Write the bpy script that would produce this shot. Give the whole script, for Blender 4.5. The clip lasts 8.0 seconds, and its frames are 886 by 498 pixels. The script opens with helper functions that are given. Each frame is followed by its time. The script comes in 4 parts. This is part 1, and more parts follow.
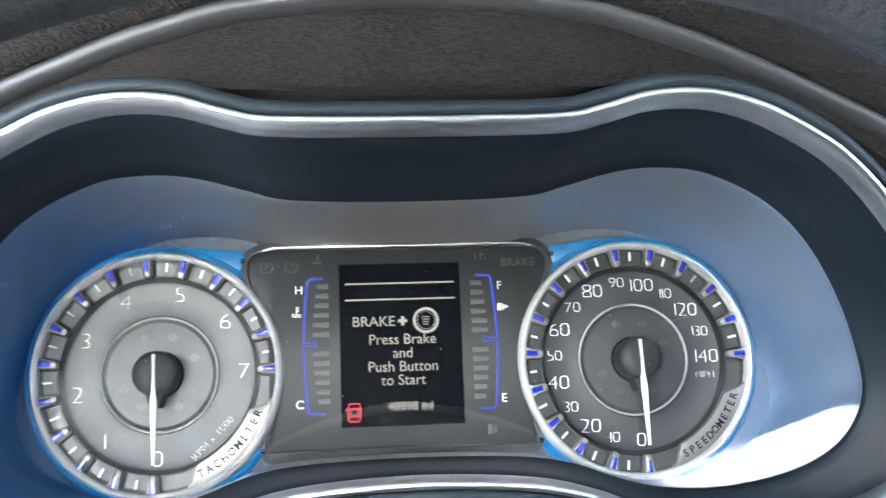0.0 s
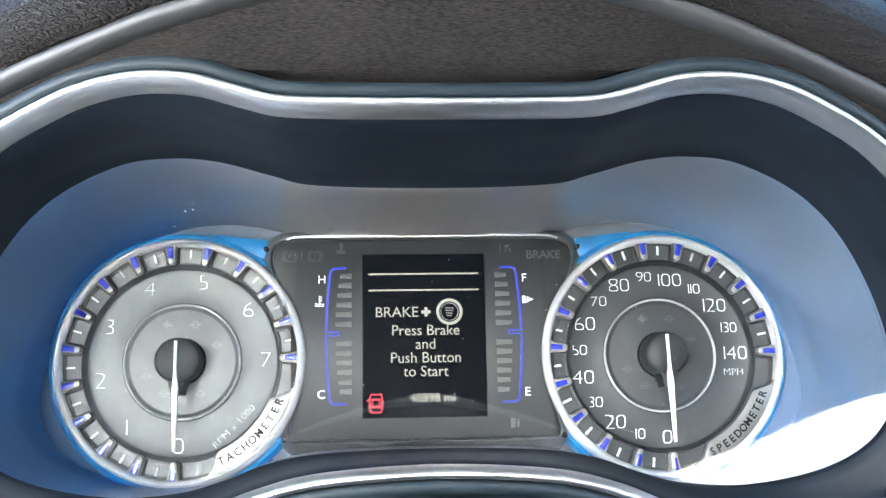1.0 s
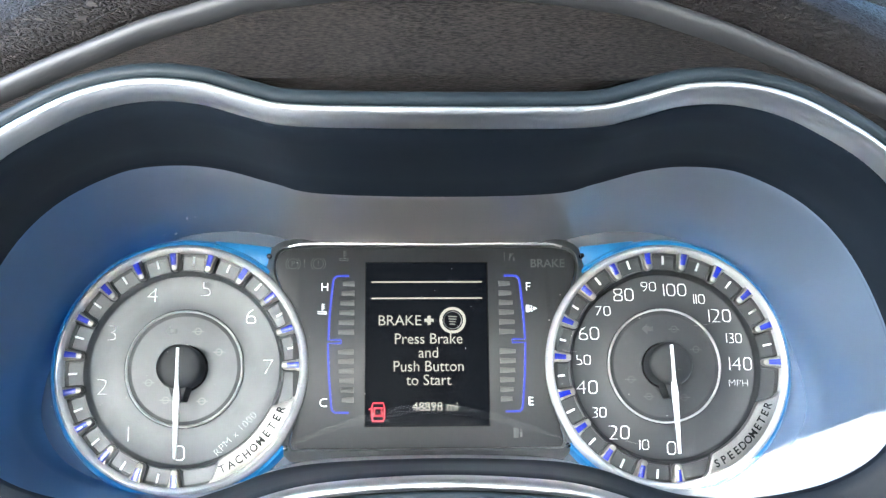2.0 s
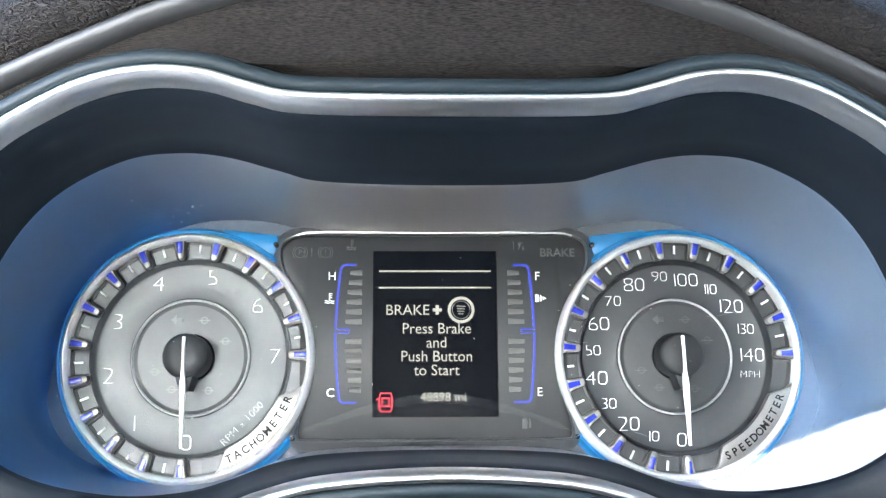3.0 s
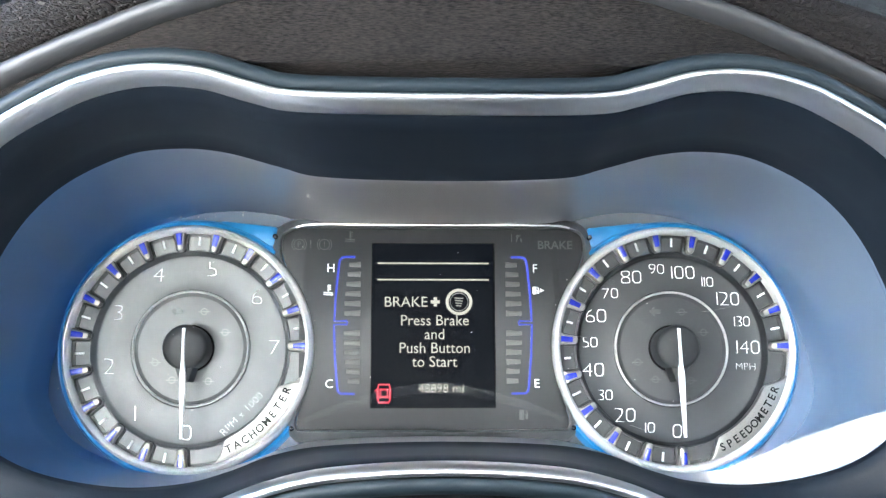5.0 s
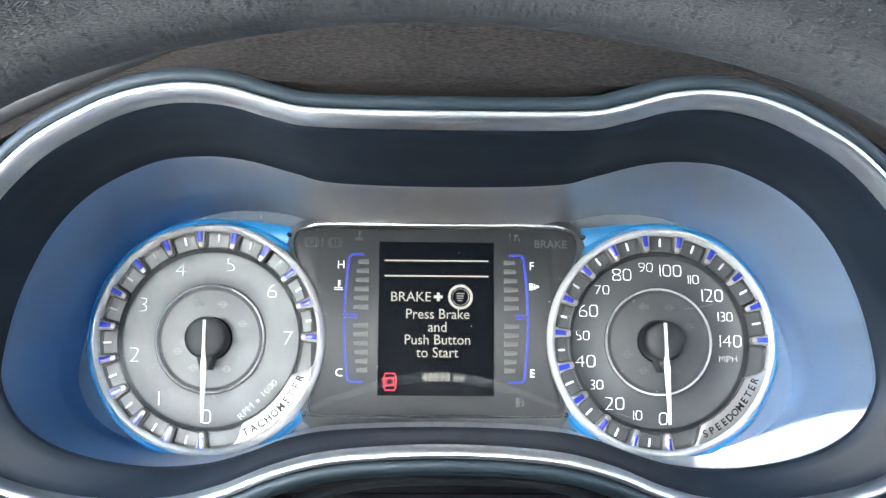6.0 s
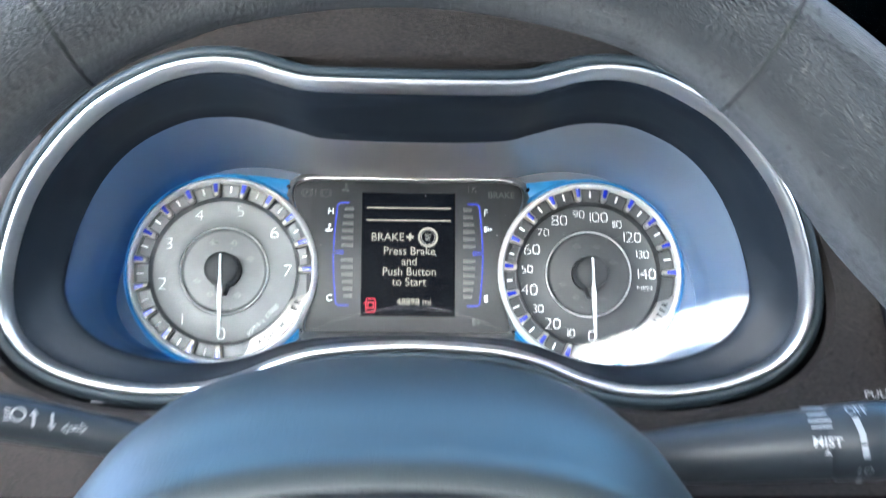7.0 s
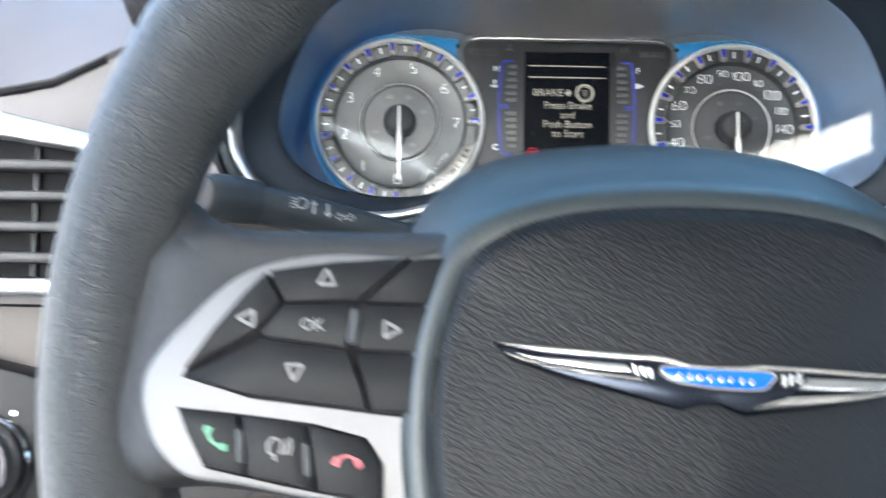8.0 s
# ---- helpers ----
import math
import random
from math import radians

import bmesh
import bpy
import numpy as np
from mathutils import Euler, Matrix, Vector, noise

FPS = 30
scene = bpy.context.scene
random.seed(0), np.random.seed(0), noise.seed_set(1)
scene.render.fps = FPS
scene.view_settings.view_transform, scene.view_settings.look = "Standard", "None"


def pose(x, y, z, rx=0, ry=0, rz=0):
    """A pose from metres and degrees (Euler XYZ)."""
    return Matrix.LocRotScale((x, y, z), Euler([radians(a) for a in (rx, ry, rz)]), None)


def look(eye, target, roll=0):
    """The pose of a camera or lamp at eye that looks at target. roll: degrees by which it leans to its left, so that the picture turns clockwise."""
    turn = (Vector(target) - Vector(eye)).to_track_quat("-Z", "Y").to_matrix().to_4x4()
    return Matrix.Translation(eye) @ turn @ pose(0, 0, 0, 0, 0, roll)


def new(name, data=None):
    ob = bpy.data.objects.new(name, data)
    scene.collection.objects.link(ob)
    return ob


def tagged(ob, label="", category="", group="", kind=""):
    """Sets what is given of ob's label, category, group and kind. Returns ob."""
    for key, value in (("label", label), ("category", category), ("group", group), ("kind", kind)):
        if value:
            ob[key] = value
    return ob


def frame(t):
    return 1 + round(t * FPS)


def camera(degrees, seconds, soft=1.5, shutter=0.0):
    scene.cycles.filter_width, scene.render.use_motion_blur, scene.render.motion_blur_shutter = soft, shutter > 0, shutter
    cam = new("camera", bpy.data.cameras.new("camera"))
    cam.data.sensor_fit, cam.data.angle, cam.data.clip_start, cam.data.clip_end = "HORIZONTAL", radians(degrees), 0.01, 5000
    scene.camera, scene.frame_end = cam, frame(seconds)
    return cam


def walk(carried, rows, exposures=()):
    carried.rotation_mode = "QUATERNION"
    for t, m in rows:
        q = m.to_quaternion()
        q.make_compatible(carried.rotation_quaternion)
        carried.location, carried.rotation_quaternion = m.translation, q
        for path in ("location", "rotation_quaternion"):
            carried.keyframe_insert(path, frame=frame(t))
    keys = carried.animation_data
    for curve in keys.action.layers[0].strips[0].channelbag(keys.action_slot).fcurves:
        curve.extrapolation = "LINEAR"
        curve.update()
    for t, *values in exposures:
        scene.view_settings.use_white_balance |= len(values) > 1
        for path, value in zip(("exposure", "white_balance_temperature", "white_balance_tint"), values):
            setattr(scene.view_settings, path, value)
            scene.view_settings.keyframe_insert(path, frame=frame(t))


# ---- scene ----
# The cluster's own frame: x to the right, y ahead into the dash, z up along the dials. It leans back in the car.
LEAN_BACK, HEIGHT = 14.0, 0.95
CL = pose(0, 0, HEIGHT, -LEAN_BACK, 0, 0)

cam = camera(50.0, 8.0, soft=1.35, shutter=0.5)
# seconds, eye in the cluster's frame, yaw to the left, pitch up, roll
PATH = [
    (0, -0.0164, -0.4189, -0.0355, -4.97, 10.42, -2.20),
    (0.5, -0.0146, -0.4302, -0.0414, -2.48, 11.17, -1.33),
    (1, -0.0130, -0.4138, -0.0423, -3.03, 10.96, -1.06),
    (1.2, -0.0107, -0.4151, -0.0411, -2.86, 11.19, -0.79),
    (2.3, -0.0109, -0.4106, -0.0393, -2.27, 11.19, -0.52),
    (2.5, -0.0107, -0.4102, -0.0368, -2.04, 10.67, -0.42),
    (3, -0.0107, -0.4080, -0.0383, -2.00, 10.41, -0.31),
    (3.5, -0.0106, -0.4028, -0.0350, -1.58, 9.97, -0.19),
    (4, -0.0099, -0.4015, -0.0344, -1.53, 9.71, -0.10),
    (4.5, -0.0082, -0.4043, -0.0323, -1.62, 9.19, 0.01),
    (4.7, -0.0091, -0.4065, -0.0335, -1.98, 9.27, -0.10),
    (5.8, -0.0099, -0.4338, -0.0275, -1.53, 8.10, 0.02),
    (6, -0.0089, -0.4410, -0.0311, -1.54, 8.20, 0.33),
    (6.5, -0.0093, -0.4671, -0.0382, -2.62, 7.86, 0.30),
    (6.8, -0.0084, -0.5124, -0.0567, -3.08, 8.20, 0.29),
    (7, -0.0066, -0.5390, -0.0736, -2.81, 8.11, 0.22),
    (7.2, -0.0131, -0.5577, -0.0973, -2.47, 8.38, -0.05),
    (7.3, -0.0120, -0.5609, -0.1150, -1.73, 8.91, 0.13),
    (7.4, -0.0198, -0.5653, -0.1244, -1.79, 8.36, 0.07),
    (7.5, -0.0281, -0.5689, -0.1319, -1.71, 7.69, 0.20),
    (7.6, -0.0379, -0.5722, -0.1377, -1.50, 6.55, 0.14),
    (7.7, -0.0488, -0.5740, -0.1398, -1.30, 5.44, 0.41),
    (7.8, -0.0601, -0.5790, -0.1388, -1.14, 4.80, 0.49),
    (7.9, -0.0708, -0.5835, -0.1338, -0.92, 4.16, 0.78),
    (8, -0.0783, -0.5896, -0.1248, -0.22, 3.41, 1.04),
]


def eye_pose(x, y, z, yaw, pitch, roll):
    m = Matrix.Rotation(radians(yaw), 4, "Z") @ Matrix.Rotation(radians(90 + pitch), 4, "X") @ Matrix.Rotation(radians(roll), 4, "Z")
    return CL @ Matrix.Translation((x, y, z)) @ m


walk(cam, [(t, eye_pose(*row)) for t, *row in PATH], exposures=[(0.0, 4.60, 5330, 5), (0.5, 4.88, 5330, 5), (6.3, 5.0, 5280, 5), (6.8, 5.12, 5220, 5), (7.1, 4.85, 5220, 5), (7.6, 4.52, 5450, 5), (8.0, 4.42, 5450, 5)])

# ---- world and sun ----
world = bpy.data.worlds.new("sky")
scene.world = world
world.use_nodes = True
nt = world.node_tree
sky = nt.nodes.new("ShaderNodeTexSky")
sky.sky_type, sky.sun_disc = "NISHITA", False
sky.sun_elevation, sky.sun_rotation, sky.air_density, sky.dust_density = radians(38), radians(191.0), 1.0, 6.0
nt.links.new(sky.outputs[0], nt.nodes["Background"].inputs[0])
nt.nodes["Background"].inputs[1].default_value = 0.15
sun = new("sun", bpy.data.lights.new("sun", "SUN"))
sun.data.energy, sun.data.angle, sun.data.color = 5.0, radians(0.5), (1.0, 0.94, 0.85)
sun.matrix_world = look((-0.752, -3.868, 3.078), (0, 0, 0))


# ---- materials ----
def material(name, colour, rough=0.5, metal=0.0, grain=0.0, grain_scale=400.0, spread=0.15, bump=0.0, bump_scale=300.0,
             bump_kind="noise", stretch=(1, 1, 1), coat=0.0, emit=None, emit_strength=0.0, stain=30.0, coords="Object", spec=0.5, second=None, turn=0.0):
    m = bpy.data.materials.new(name)
    m.use_nodes = True
    t = m.node_tree
    p = t.nodes["Principled BSDF"]
    p.inputs["Metallic"].default_value = metal
    p.inputs["Roughness"].default_value = rough
    p.inputs["Coat Weight"].default_value = coat
    p.inputs["Coat Roughness"].default_value = 0.08
    p.inputs["Specular IOR Level"].default_value = spec
    p.inputs["Base Color"].default_value = (*colour, 1)
    co = t.nodes.new("ShaderNodeTexCoord")
    mp = t.nodes.new("ShaderNodeMapping")
    mp.vector_type = "TEXTURE"
    mp.inputs["Scale"].default_value = [1 / s for s in stretch]
    mp.inputs["Rotation"].default_value = (0, radians(turn), 0)
    t.links.new(co.outputs[coords], mp.inputs["Vector"])
    # two scales of variation in the colour, and one in the gloss
    big = t.nodes.new("ShaderNodeTexNoise")
    big.inputs["Scale"].default_value, big.inputs["Detail"].default_value = stain, 5
    fine = t.nodes.new("ShaderNodeTexNoise")
    fine.inputs["Scale"].default_value, fine.inputs["Detail"].default_value = grain_scale, 3
    t.links.new(co.outputs[coords], big.inputs["Vector"])
    t.links.new(mp.outputs[0], fine.inputs["Vector"])
    add = t.nodes.new("ShaderNodeMath")
    add.operation = "MULTIPLY_ADD"
    t.links.new(fine.outputs[0], add.inputs[0])
    add.inputs[1].default_value = grain
    t.links.new(big.outputs[0], add.inputs[2])
    ramp = t.nodes.new("ShaderNodeMapRange")
    ramp.inputs["From Min"].default_value, ramp.inputs["From Max"].default_value = 0.3 + 0.4 * grain, 0.7 + 0.6 * grain
    t.links.new(add.outputs[0], ramp.inputs["Value"])
    mix = t.nodes.new("ShaderNodeMix")
    mix.data_type = "RGBA"
    lo = [c * (1 - spread) for c in colour]
    hi = list(second) if second else [min(1, c * (1 + spread)) for c in colour]
    mix.inputs["A"].default_value, mix.inputs["B"].default_value = (*lo, 1), (*hi, 1)
    t.links.new(ramp.outputs[0], mix.inputs["Factor"])
    t.links.new(mix.outputs["Result"], p.inputs["Base Color"])
    gl = t.nodes.new("ShaderNodeMapRange")
    gl.inputs["To Min"].default_value, gl.inputs["To Max"].default_value = max(0.02, rough * 0.85), min(1, rough * 1.15)
    t.links.new(big.outputs[0], gl.inputs["Value"])
    t.links.new(gl.outputs[0], p.inputs["Roughness"])
    if bump:
        b = t.nodes.new("ShaderNodeBump")
        b.inputs["Strength"].default_value, b.inputs["Distance"].default_value = bump, 0.001
        if bump_kind == "leather":
            v = t.nodes.new("ShaderNodeTexVoronoi")
            v.feature = "DISTANCE_TO_EDGE"
            v.inputs["Scale"].default_value = bump_scale
            warp = t.nodes.new("ShaderNodeTexNoise")
            warp.inputs["Scale"].default_value = bump_scale * 0.4
            mixv = t.nodes.new("ShaderNodeVectorMath")
            mixv.operation = "MULTIPLY_ADD"
            t.links.new(warp.outputs["Color"], mixv.inputs[0])
            mixv.inputs[1].default_value = (1.6 / bump_scale,) * 3
            t.links.new(mp.outputs[0], mixv.inputs[2])
            t.links.new(mixv.outputs[0], v.inputs["Vector"])
            s = t.nodes.new("ShaderNodeMapRange")
            s.interpolation_type = "SMOOTHSTEP"
            s.inputs["From Max"].default_value = 0.28
            t.links.new(v.outputs["Distance"], s.inputs["Value"])
            t.links.new(s.outputs[0], b.inputs["Height"])
        else:
            v = t.nodes.new("ShaderNodeTexNoise")
            v.inputs["Scale"].default_value, v.inputs["Detail"].default_value = bump_scale, 2 if bump_kind == "wrinkle" else 4
            if bump_kind == "wrinkle":
                v.inputs["Distortion"].default_value = 0.6
                b.inputs["Distance"].default_value = 0.0022
            t.links.new(mp.outputs[0], v.inputs["Vector"])
            t.links.new(v.outputs[0], b.inputs["Height"])
        t.links.new(b.outputs[0], p.inputs["Normal"])
    if emit:
        p.inputs["Emission Color"].default_value = (*emit, 1)
        p.inputs["Emission Strength"].default_value = emit_strength
    return m


LEATHER = material("black_leather", (0.0115, 0.0115, 0.0117), 0.48, spread=0.15, grain=0.5, grain_scale=900, bump=0.35, bump_scale=480, bump_kind="leather", stretch=(1, 1, 0.6), spec=0.22)
RIM_LEATHER = material("worn_rim_leather", (0.0112, 0.0122, 0.0126), 0.47, spread=0.12, grain=0.5, grain_scale=900, bump=0.6, bump_scale=470, bump_kind="leather", stretch=(1.35, 0.5, 1), coords="UV", stain=25, spec=0.27)
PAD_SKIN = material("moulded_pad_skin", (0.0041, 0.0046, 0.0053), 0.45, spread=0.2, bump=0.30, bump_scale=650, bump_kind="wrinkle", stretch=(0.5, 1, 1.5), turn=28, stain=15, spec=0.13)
# Lighter and more teal than the cover: sky reflection put into the base colour.
PAD_EDGE = material("satin_pad_sky_sheen", (0.0105, 0.0138, 0.0142), 0.43, spread=0.15, bump=0.08, bump_scale=900, bump_kind="wrinkle", turn=28, stain=15, spec=0.38)
HOOD = material("dark_blue_black_plastic", (0.0058, 0.0085, 0.0125), 0.5, spread=0.15, bump=0.06, bump_scale=1500, spec=0.2)
CHROME = material("satin_chrome", (0.64, 0.635, 0.63), 0.34, 1.0, spread=0.05, grain=0.4, grain_scale=900)
BRIGHT = material("polished_chrome", (0.52, 0.51, 0.49), 0.15, 1.0, spread=0.04)
WING = material("emblem_chrome", (0.36, 0.345, 0.315), 0.24, 0.9, spread=0.05)
RING = material("satin_silver", (0.93, 0.92, 0.90), 0.2, 0.5, spread=0.05, grain=0.5, grain_scale=2500)
SILVER = material("silver_paint", (0.076, 0.0757, 0.075), 0.42, 0.1, spread=0.05, grain=0.5, grain_scale=2500, spec=0.3)
LIP = material("satin_black_lip", (0.010, 0.015, 0.018), 0.5, spread=0.1, bump=0.03, bump_scale=2000, spec=0.25)
WEAVE = material("woven_grain_panel", (0.0022, 0.0018, 0.0016), 0.5, spread=0.5, grain=3.0, grain_scale=2300, stretch=(0.22, 1, 1.7), bump=0.9, bump_scale=2300, stain=18, second=(0.0270, 0.0222, 0.0190), spec=0.12)
BROW = material("satin_brow_edge", (0.022, 0.0215, 0.0215), 0.42, spread=0.1, grain=0.3, grain_scale=1200, bump=0.08, bump_scale=2200, spec=0.45)
BROW_SKIN = material("brown_black_brow_skin", (0.0105, 0.0080, 0.0066), 0.5, spread=0.2, grain=0.5, grain_scale=900, bump=0.9, bump_scale=420, bump_kind="leather", stretch=(0.75, 1, 1.2), spec=0.16)
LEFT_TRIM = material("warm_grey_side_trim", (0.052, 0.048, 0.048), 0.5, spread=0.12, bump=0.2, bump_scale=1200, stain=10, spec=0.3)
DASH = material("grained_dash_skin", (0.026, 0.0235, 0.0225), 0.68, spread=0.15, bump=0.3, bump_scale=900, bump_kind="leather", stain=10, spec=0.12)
DIAL = material("dial_metallic_grey", (0.110, 0.112, 0.115), 0.46, 0.3, spread=0.24, grain=1.2, grain_scale=4500, stain=60, bump=0.05, bump_scale=5000)
# Darker copy of the dial grey: weaker light on the right dial, painted in.
DIAL_DIM = material("dial_grey_dim_side", (0.040, 0.0415, 0.044), 0.46, 0.25, spread=0.14, grain=1.0, grain_scale=4500, stain=60, bump=0.04, bump_scale=5000)
# Near-black for the shade painted round the dial ring and its teeth.
RING_SHADE = material("painted_ring_shade", (0.016, 0.0165, 0.018), 0.45, 0.1, spread=0.1, grain=0.6, grain_scale=3000)
PANEL = material("charcoal_panel", (0.0245, 0.025, 0.0262), 0.4, spread=0.1, grain=0.5, grain_scale=2500, stain=40, spec=0.25)
SCREEN = material("display_glass", (0.002, 0.0022, 0.003), 0.5, spread=0.2, emit=(0.5, 0.6, 0.8), emit_strength=0.0003, spec=0.03)
LIT_TEXT = material("lit_display_text", (0.05, 0.048, 0.044), 0.5, emit=(1.0, 0.84, 0.60), emit_strength=0.026, spec=0.2)
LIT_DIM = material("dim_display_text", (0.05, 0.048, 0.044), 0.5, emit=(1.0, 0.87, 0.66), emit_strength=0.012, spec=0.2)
LIT_RED = material("lit_red_icon", (0.1, 0.01, 0.012), 0.5, emit=(1.0, 0.03, 0.07), emit_strength=0.030, spec=0.2)
LIT_BLUE = material("lit_blue_line", (0.02, 0.025, 0.15), 0.4, emit=(0.05, 0.09, 1.0), emit_strength=0.022, spec=0.2)
TICK_BLUE = material("blue_tick", (0.012, 0.02, 0.3), 0.25, spread=0.3, coat=0.5, stain=300, emit=(0.02, 0.04, 0.8), emit_strength=0.004)
WHITE = material("printed_white", (0.9, 0.9, 0.89), 0.5, spread=0.04)
FAINT = material("unlit_symbol_grey", (0.055, 0.055, 0.055), 0.5, spread=0.1)
SEGMENT = material("unlit_segment", (0.060, 0.057, 0.054), 0.45, spread=0.12)
GHOST = material("ghost_symbol", (0.165, 0.165, 0.165), 0.5, spread=0.1)
CRESCENT = material("satin_crescent", (0.23, 0.22, 0.208), 0.30, 0.6, spread=0.06, grain=0.5, grain_scale=2500)
INK = material("dark_print", (0.012, 0.012, 0.012), 0.8, spread=0.1, spec=0.05)
HALO = material("blue_halo", (0.02, 0.15, 0.34), 0.35, spread=0.2, stain=120, emit=(0.02, 0.22, 0.6), emit_strength=0.005)
NEEDLE = material("white_needle", (0.92, 0.92, 0.91), 0.35, spread=0.03)
HUB = material("graphite_hub", (0.030, 0.031, 0.033), 0.5, spread=0.25, grain=0.8, grain_scale=3500, bump=0.08, bump_scale=3000, spec=0.3)
# Near-black that puts the shade inside recesses into the colour.
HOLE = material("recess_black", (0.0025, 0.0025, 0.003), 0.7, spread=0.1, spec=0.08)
SHROUD = material("grained_shroud_skin", (0.0060, 0.0068, 0.0076), 0.6, spread=0.2, bump=0.7, bump_scale=900, bump_kind="leather", stain=15, spec=0.15)
GAITER = material("soft_gaiter", (0.0040, 0.0044, 0.0048), 0.95, spread=0.2, bump=0.1, bump_scale=900, stain=15, spec=0.02)
BUTTON = material("soft_black_button", (0.0042, 0.0045, 0.0049), 0.5, spread=0.15, bump=0.05, bump_scale=2500, spec=0.11)
STALK_PRINT = material("white_stalk_print", (0.16, 0.162, 0.165), 0.5, spread=0.08)
STALK = material("stalk_plastic", (0.013, 0.0155, 0.0175), 0.42, spread=0.15, bump=0.08, bump_scale=2500, spec=0.22)
SLAT = material("dark_grey_slat", (0.022, 0.022, 0.023), 0.45, spread=0.1, spec=0.2)
CAP_GREY = material("grey_end_cap", (0.024, 0.0225, 0.0212), 0.75, spread=0.08, spec=0.1)
GREEN = material("green_print", (0.012, 0.11, 0.05), 0.5, spread=0.08)
RED = material("red_print", (0.17, 0.012, 0.018), 0.5, spread=0.08)
ENAMEL = material("blue_enamel", (0.005, 0.06, 0.24), 0.15, spread=0.1, coat=0.8)
SMOKE = material("dark_metal", (0.012, 0.015, 0.022), 0.2, 0.8, spread=0.1)
TRIM_LOW = material("warm_grey_lower_trim", (0.040, 0.0350, 0.0315), 0.5, spread=0.08, bump=0.15, bump_scale=1500, spec=0.25)
LINING = material("roof_lining", (0.46, 0.45, 0.43), 0.9, spread=0.06, grain=0.5, grain_scale=800, bump=0.1, bump_scale=700)
SEAT_CLOTH = material("dark_seat_leather", (0.02, 0.019, 0.018), 0.85, spread=0.06, bump=0.3, bump_scale=250, bump_kind="leather", stain=8, spec=0.05)
CARPET = material("dark_carpet", (0.03, 0.03, 0.032), 0.95, spread=0.3, grain=1.0, grain_scale=600)
ASPHALT = material("pale_concrete_ground", (0.27, 0.27, 0.262), 0.9, spread=0.2, grain=1.0, grain_scale=40, stain=0.6)
DUST = material("grey_dust", (0.28, 0.275, 0.27), 0.9, spread=0.2)
SEAM = material("stitched_seam", (0.011, 0.011, 0.011), 0.7, spread=0.1, spec=0.15)


def gradient_sheet(name, rough, metal, stops):
    """The tinted film round the dials: blue at the outer ends, warm grey in the middle."""
    m = material(name, (0.1, 0.1, 0.1), rough, metal, spread=0.1, grain=0.3, grain_scale=1500)
    t = m.node_tree
    p = t.nodes["Principled BSDF"]
    co = t.nodes.new("ShaderNodeTexCoord")
    sep = t.nodes.new("ShaderNodeSeparateXYZ")
    t.links.new(co.outputs["Object"], sep.inputs[0])
    mr = t.nodes.new("ShaderNodeMapRange")
    mr.inputs["From Min"].default_value, mr.inputs["From Max"].default_value = -0.19, 0.19
    t.links.new(sep.outputs["X"], mr.inputs["Value"])
    cr = t.nodes.new("ShaderNodeValToRGB")
    el = cr.color_ramp.elements
    el[0].position, el[0].color = stops[0][0], (*stops[0][1], 1)
    el[1].position, el[1].color = stops[-1][0], (*stops[-1][1], 1)
    for pos, c in stops[1:-1]:
        el.new(pos).color = (*c, 1)
    t.links.new(mr.outputs[0], cr.inputs[0])
    t.links.new(cr.outputs[0], p.inputs["Base Color"])
    return m


FILM = gradient_sheet("blue_grey_film", 0.3, 0.5, ((0.0, (0.135, 0.225, 0.385)), (0.16, (0.09, 0.185, 0.385)), (0.32, (0.27, 0.28, 0.31)), (0.5, (0.42, 0.385, 0.37)), (0.68, (0.38, 0.39, 0.42)), (0.84, (0.29, 0.35, 0.45)), (1.0, (0.24, 0.32, 0.44))))
BACK = gradient_sheet("blue_grey_back_plate", 0.55, 0.1, ((0.0, (0.035, 0.075, 0.16)), (0.14, (0.028, 0.070, 0.16)), (0.24, (0.045, 0.070, 0.115)), (0.5, (0.07, 0.07, 0.075)), (0.76, (0.11, 0.125, 0.15)), (0.86, (0.11, 0.15, 0.23)), (1.0, (0.11, 0.16, 0.25))))
RIM_LEATHER.node_tree.nodes["Principled BSDF"].inputs["Sheen Weight"].default_value = 0.10
RIM_LEATHER.node_tree.nodes["Principled BSDF"].inputs["Sheen Roughness"].default_value = 0.25


def cover_material(name, tint, ior):
    m = bpy.data.materials.new(name)
    m.use_nodes = True
    t = m.node_tree
    t.nodes.clear()
    out, mix = t.nodes.new("ShaderNodeOutputMaterial"), t.nodes.new("ShaderNodeMixShader")
    tr, gl, fr = t.nodes.new("ShaderNodeBsdfTransparent"), t.nodes.new("ShaderNodeBsdfGlossy"), t.nodes.new("ShaderNodeFresnel")
    tr.inputs[0].default_value = (*tint, 1)
    gl.inputs["Roughness"].default_value = 0.02
    fr.inputs["IOR"].default_value = ior
    t.links.new(fr.outputs[0], mix.inputs[0])
    t.links.new(tr.outputs[0], mix.inputs[1])
    t.links.new(gl.outputs[0], mix.inputs[2])
    t.links.new(mix.outputs[0], out.inputs[0])
    return m


COVER = cover_material("clear_cover", (0.97, 0.98, 0.98), 1.36)
TINTED = cover_material("green_tinted_glass", (0.80, 0.93, 0.90), 1.5)

# ---- building helpers ----
BASE = {}


def thing(name, base, label, category, group="", frame_m=None):
    """An empty at the thing's base, in the cluster's frame."""
    ob = new(name)
    ob.empty_display_size = 0.01
    ob.matrix_world = (frame_m or CL) @ Matrix.Translation(base)
    BASE[ob.name] = Vector(base)
    return tagged(ob, label, category, group)


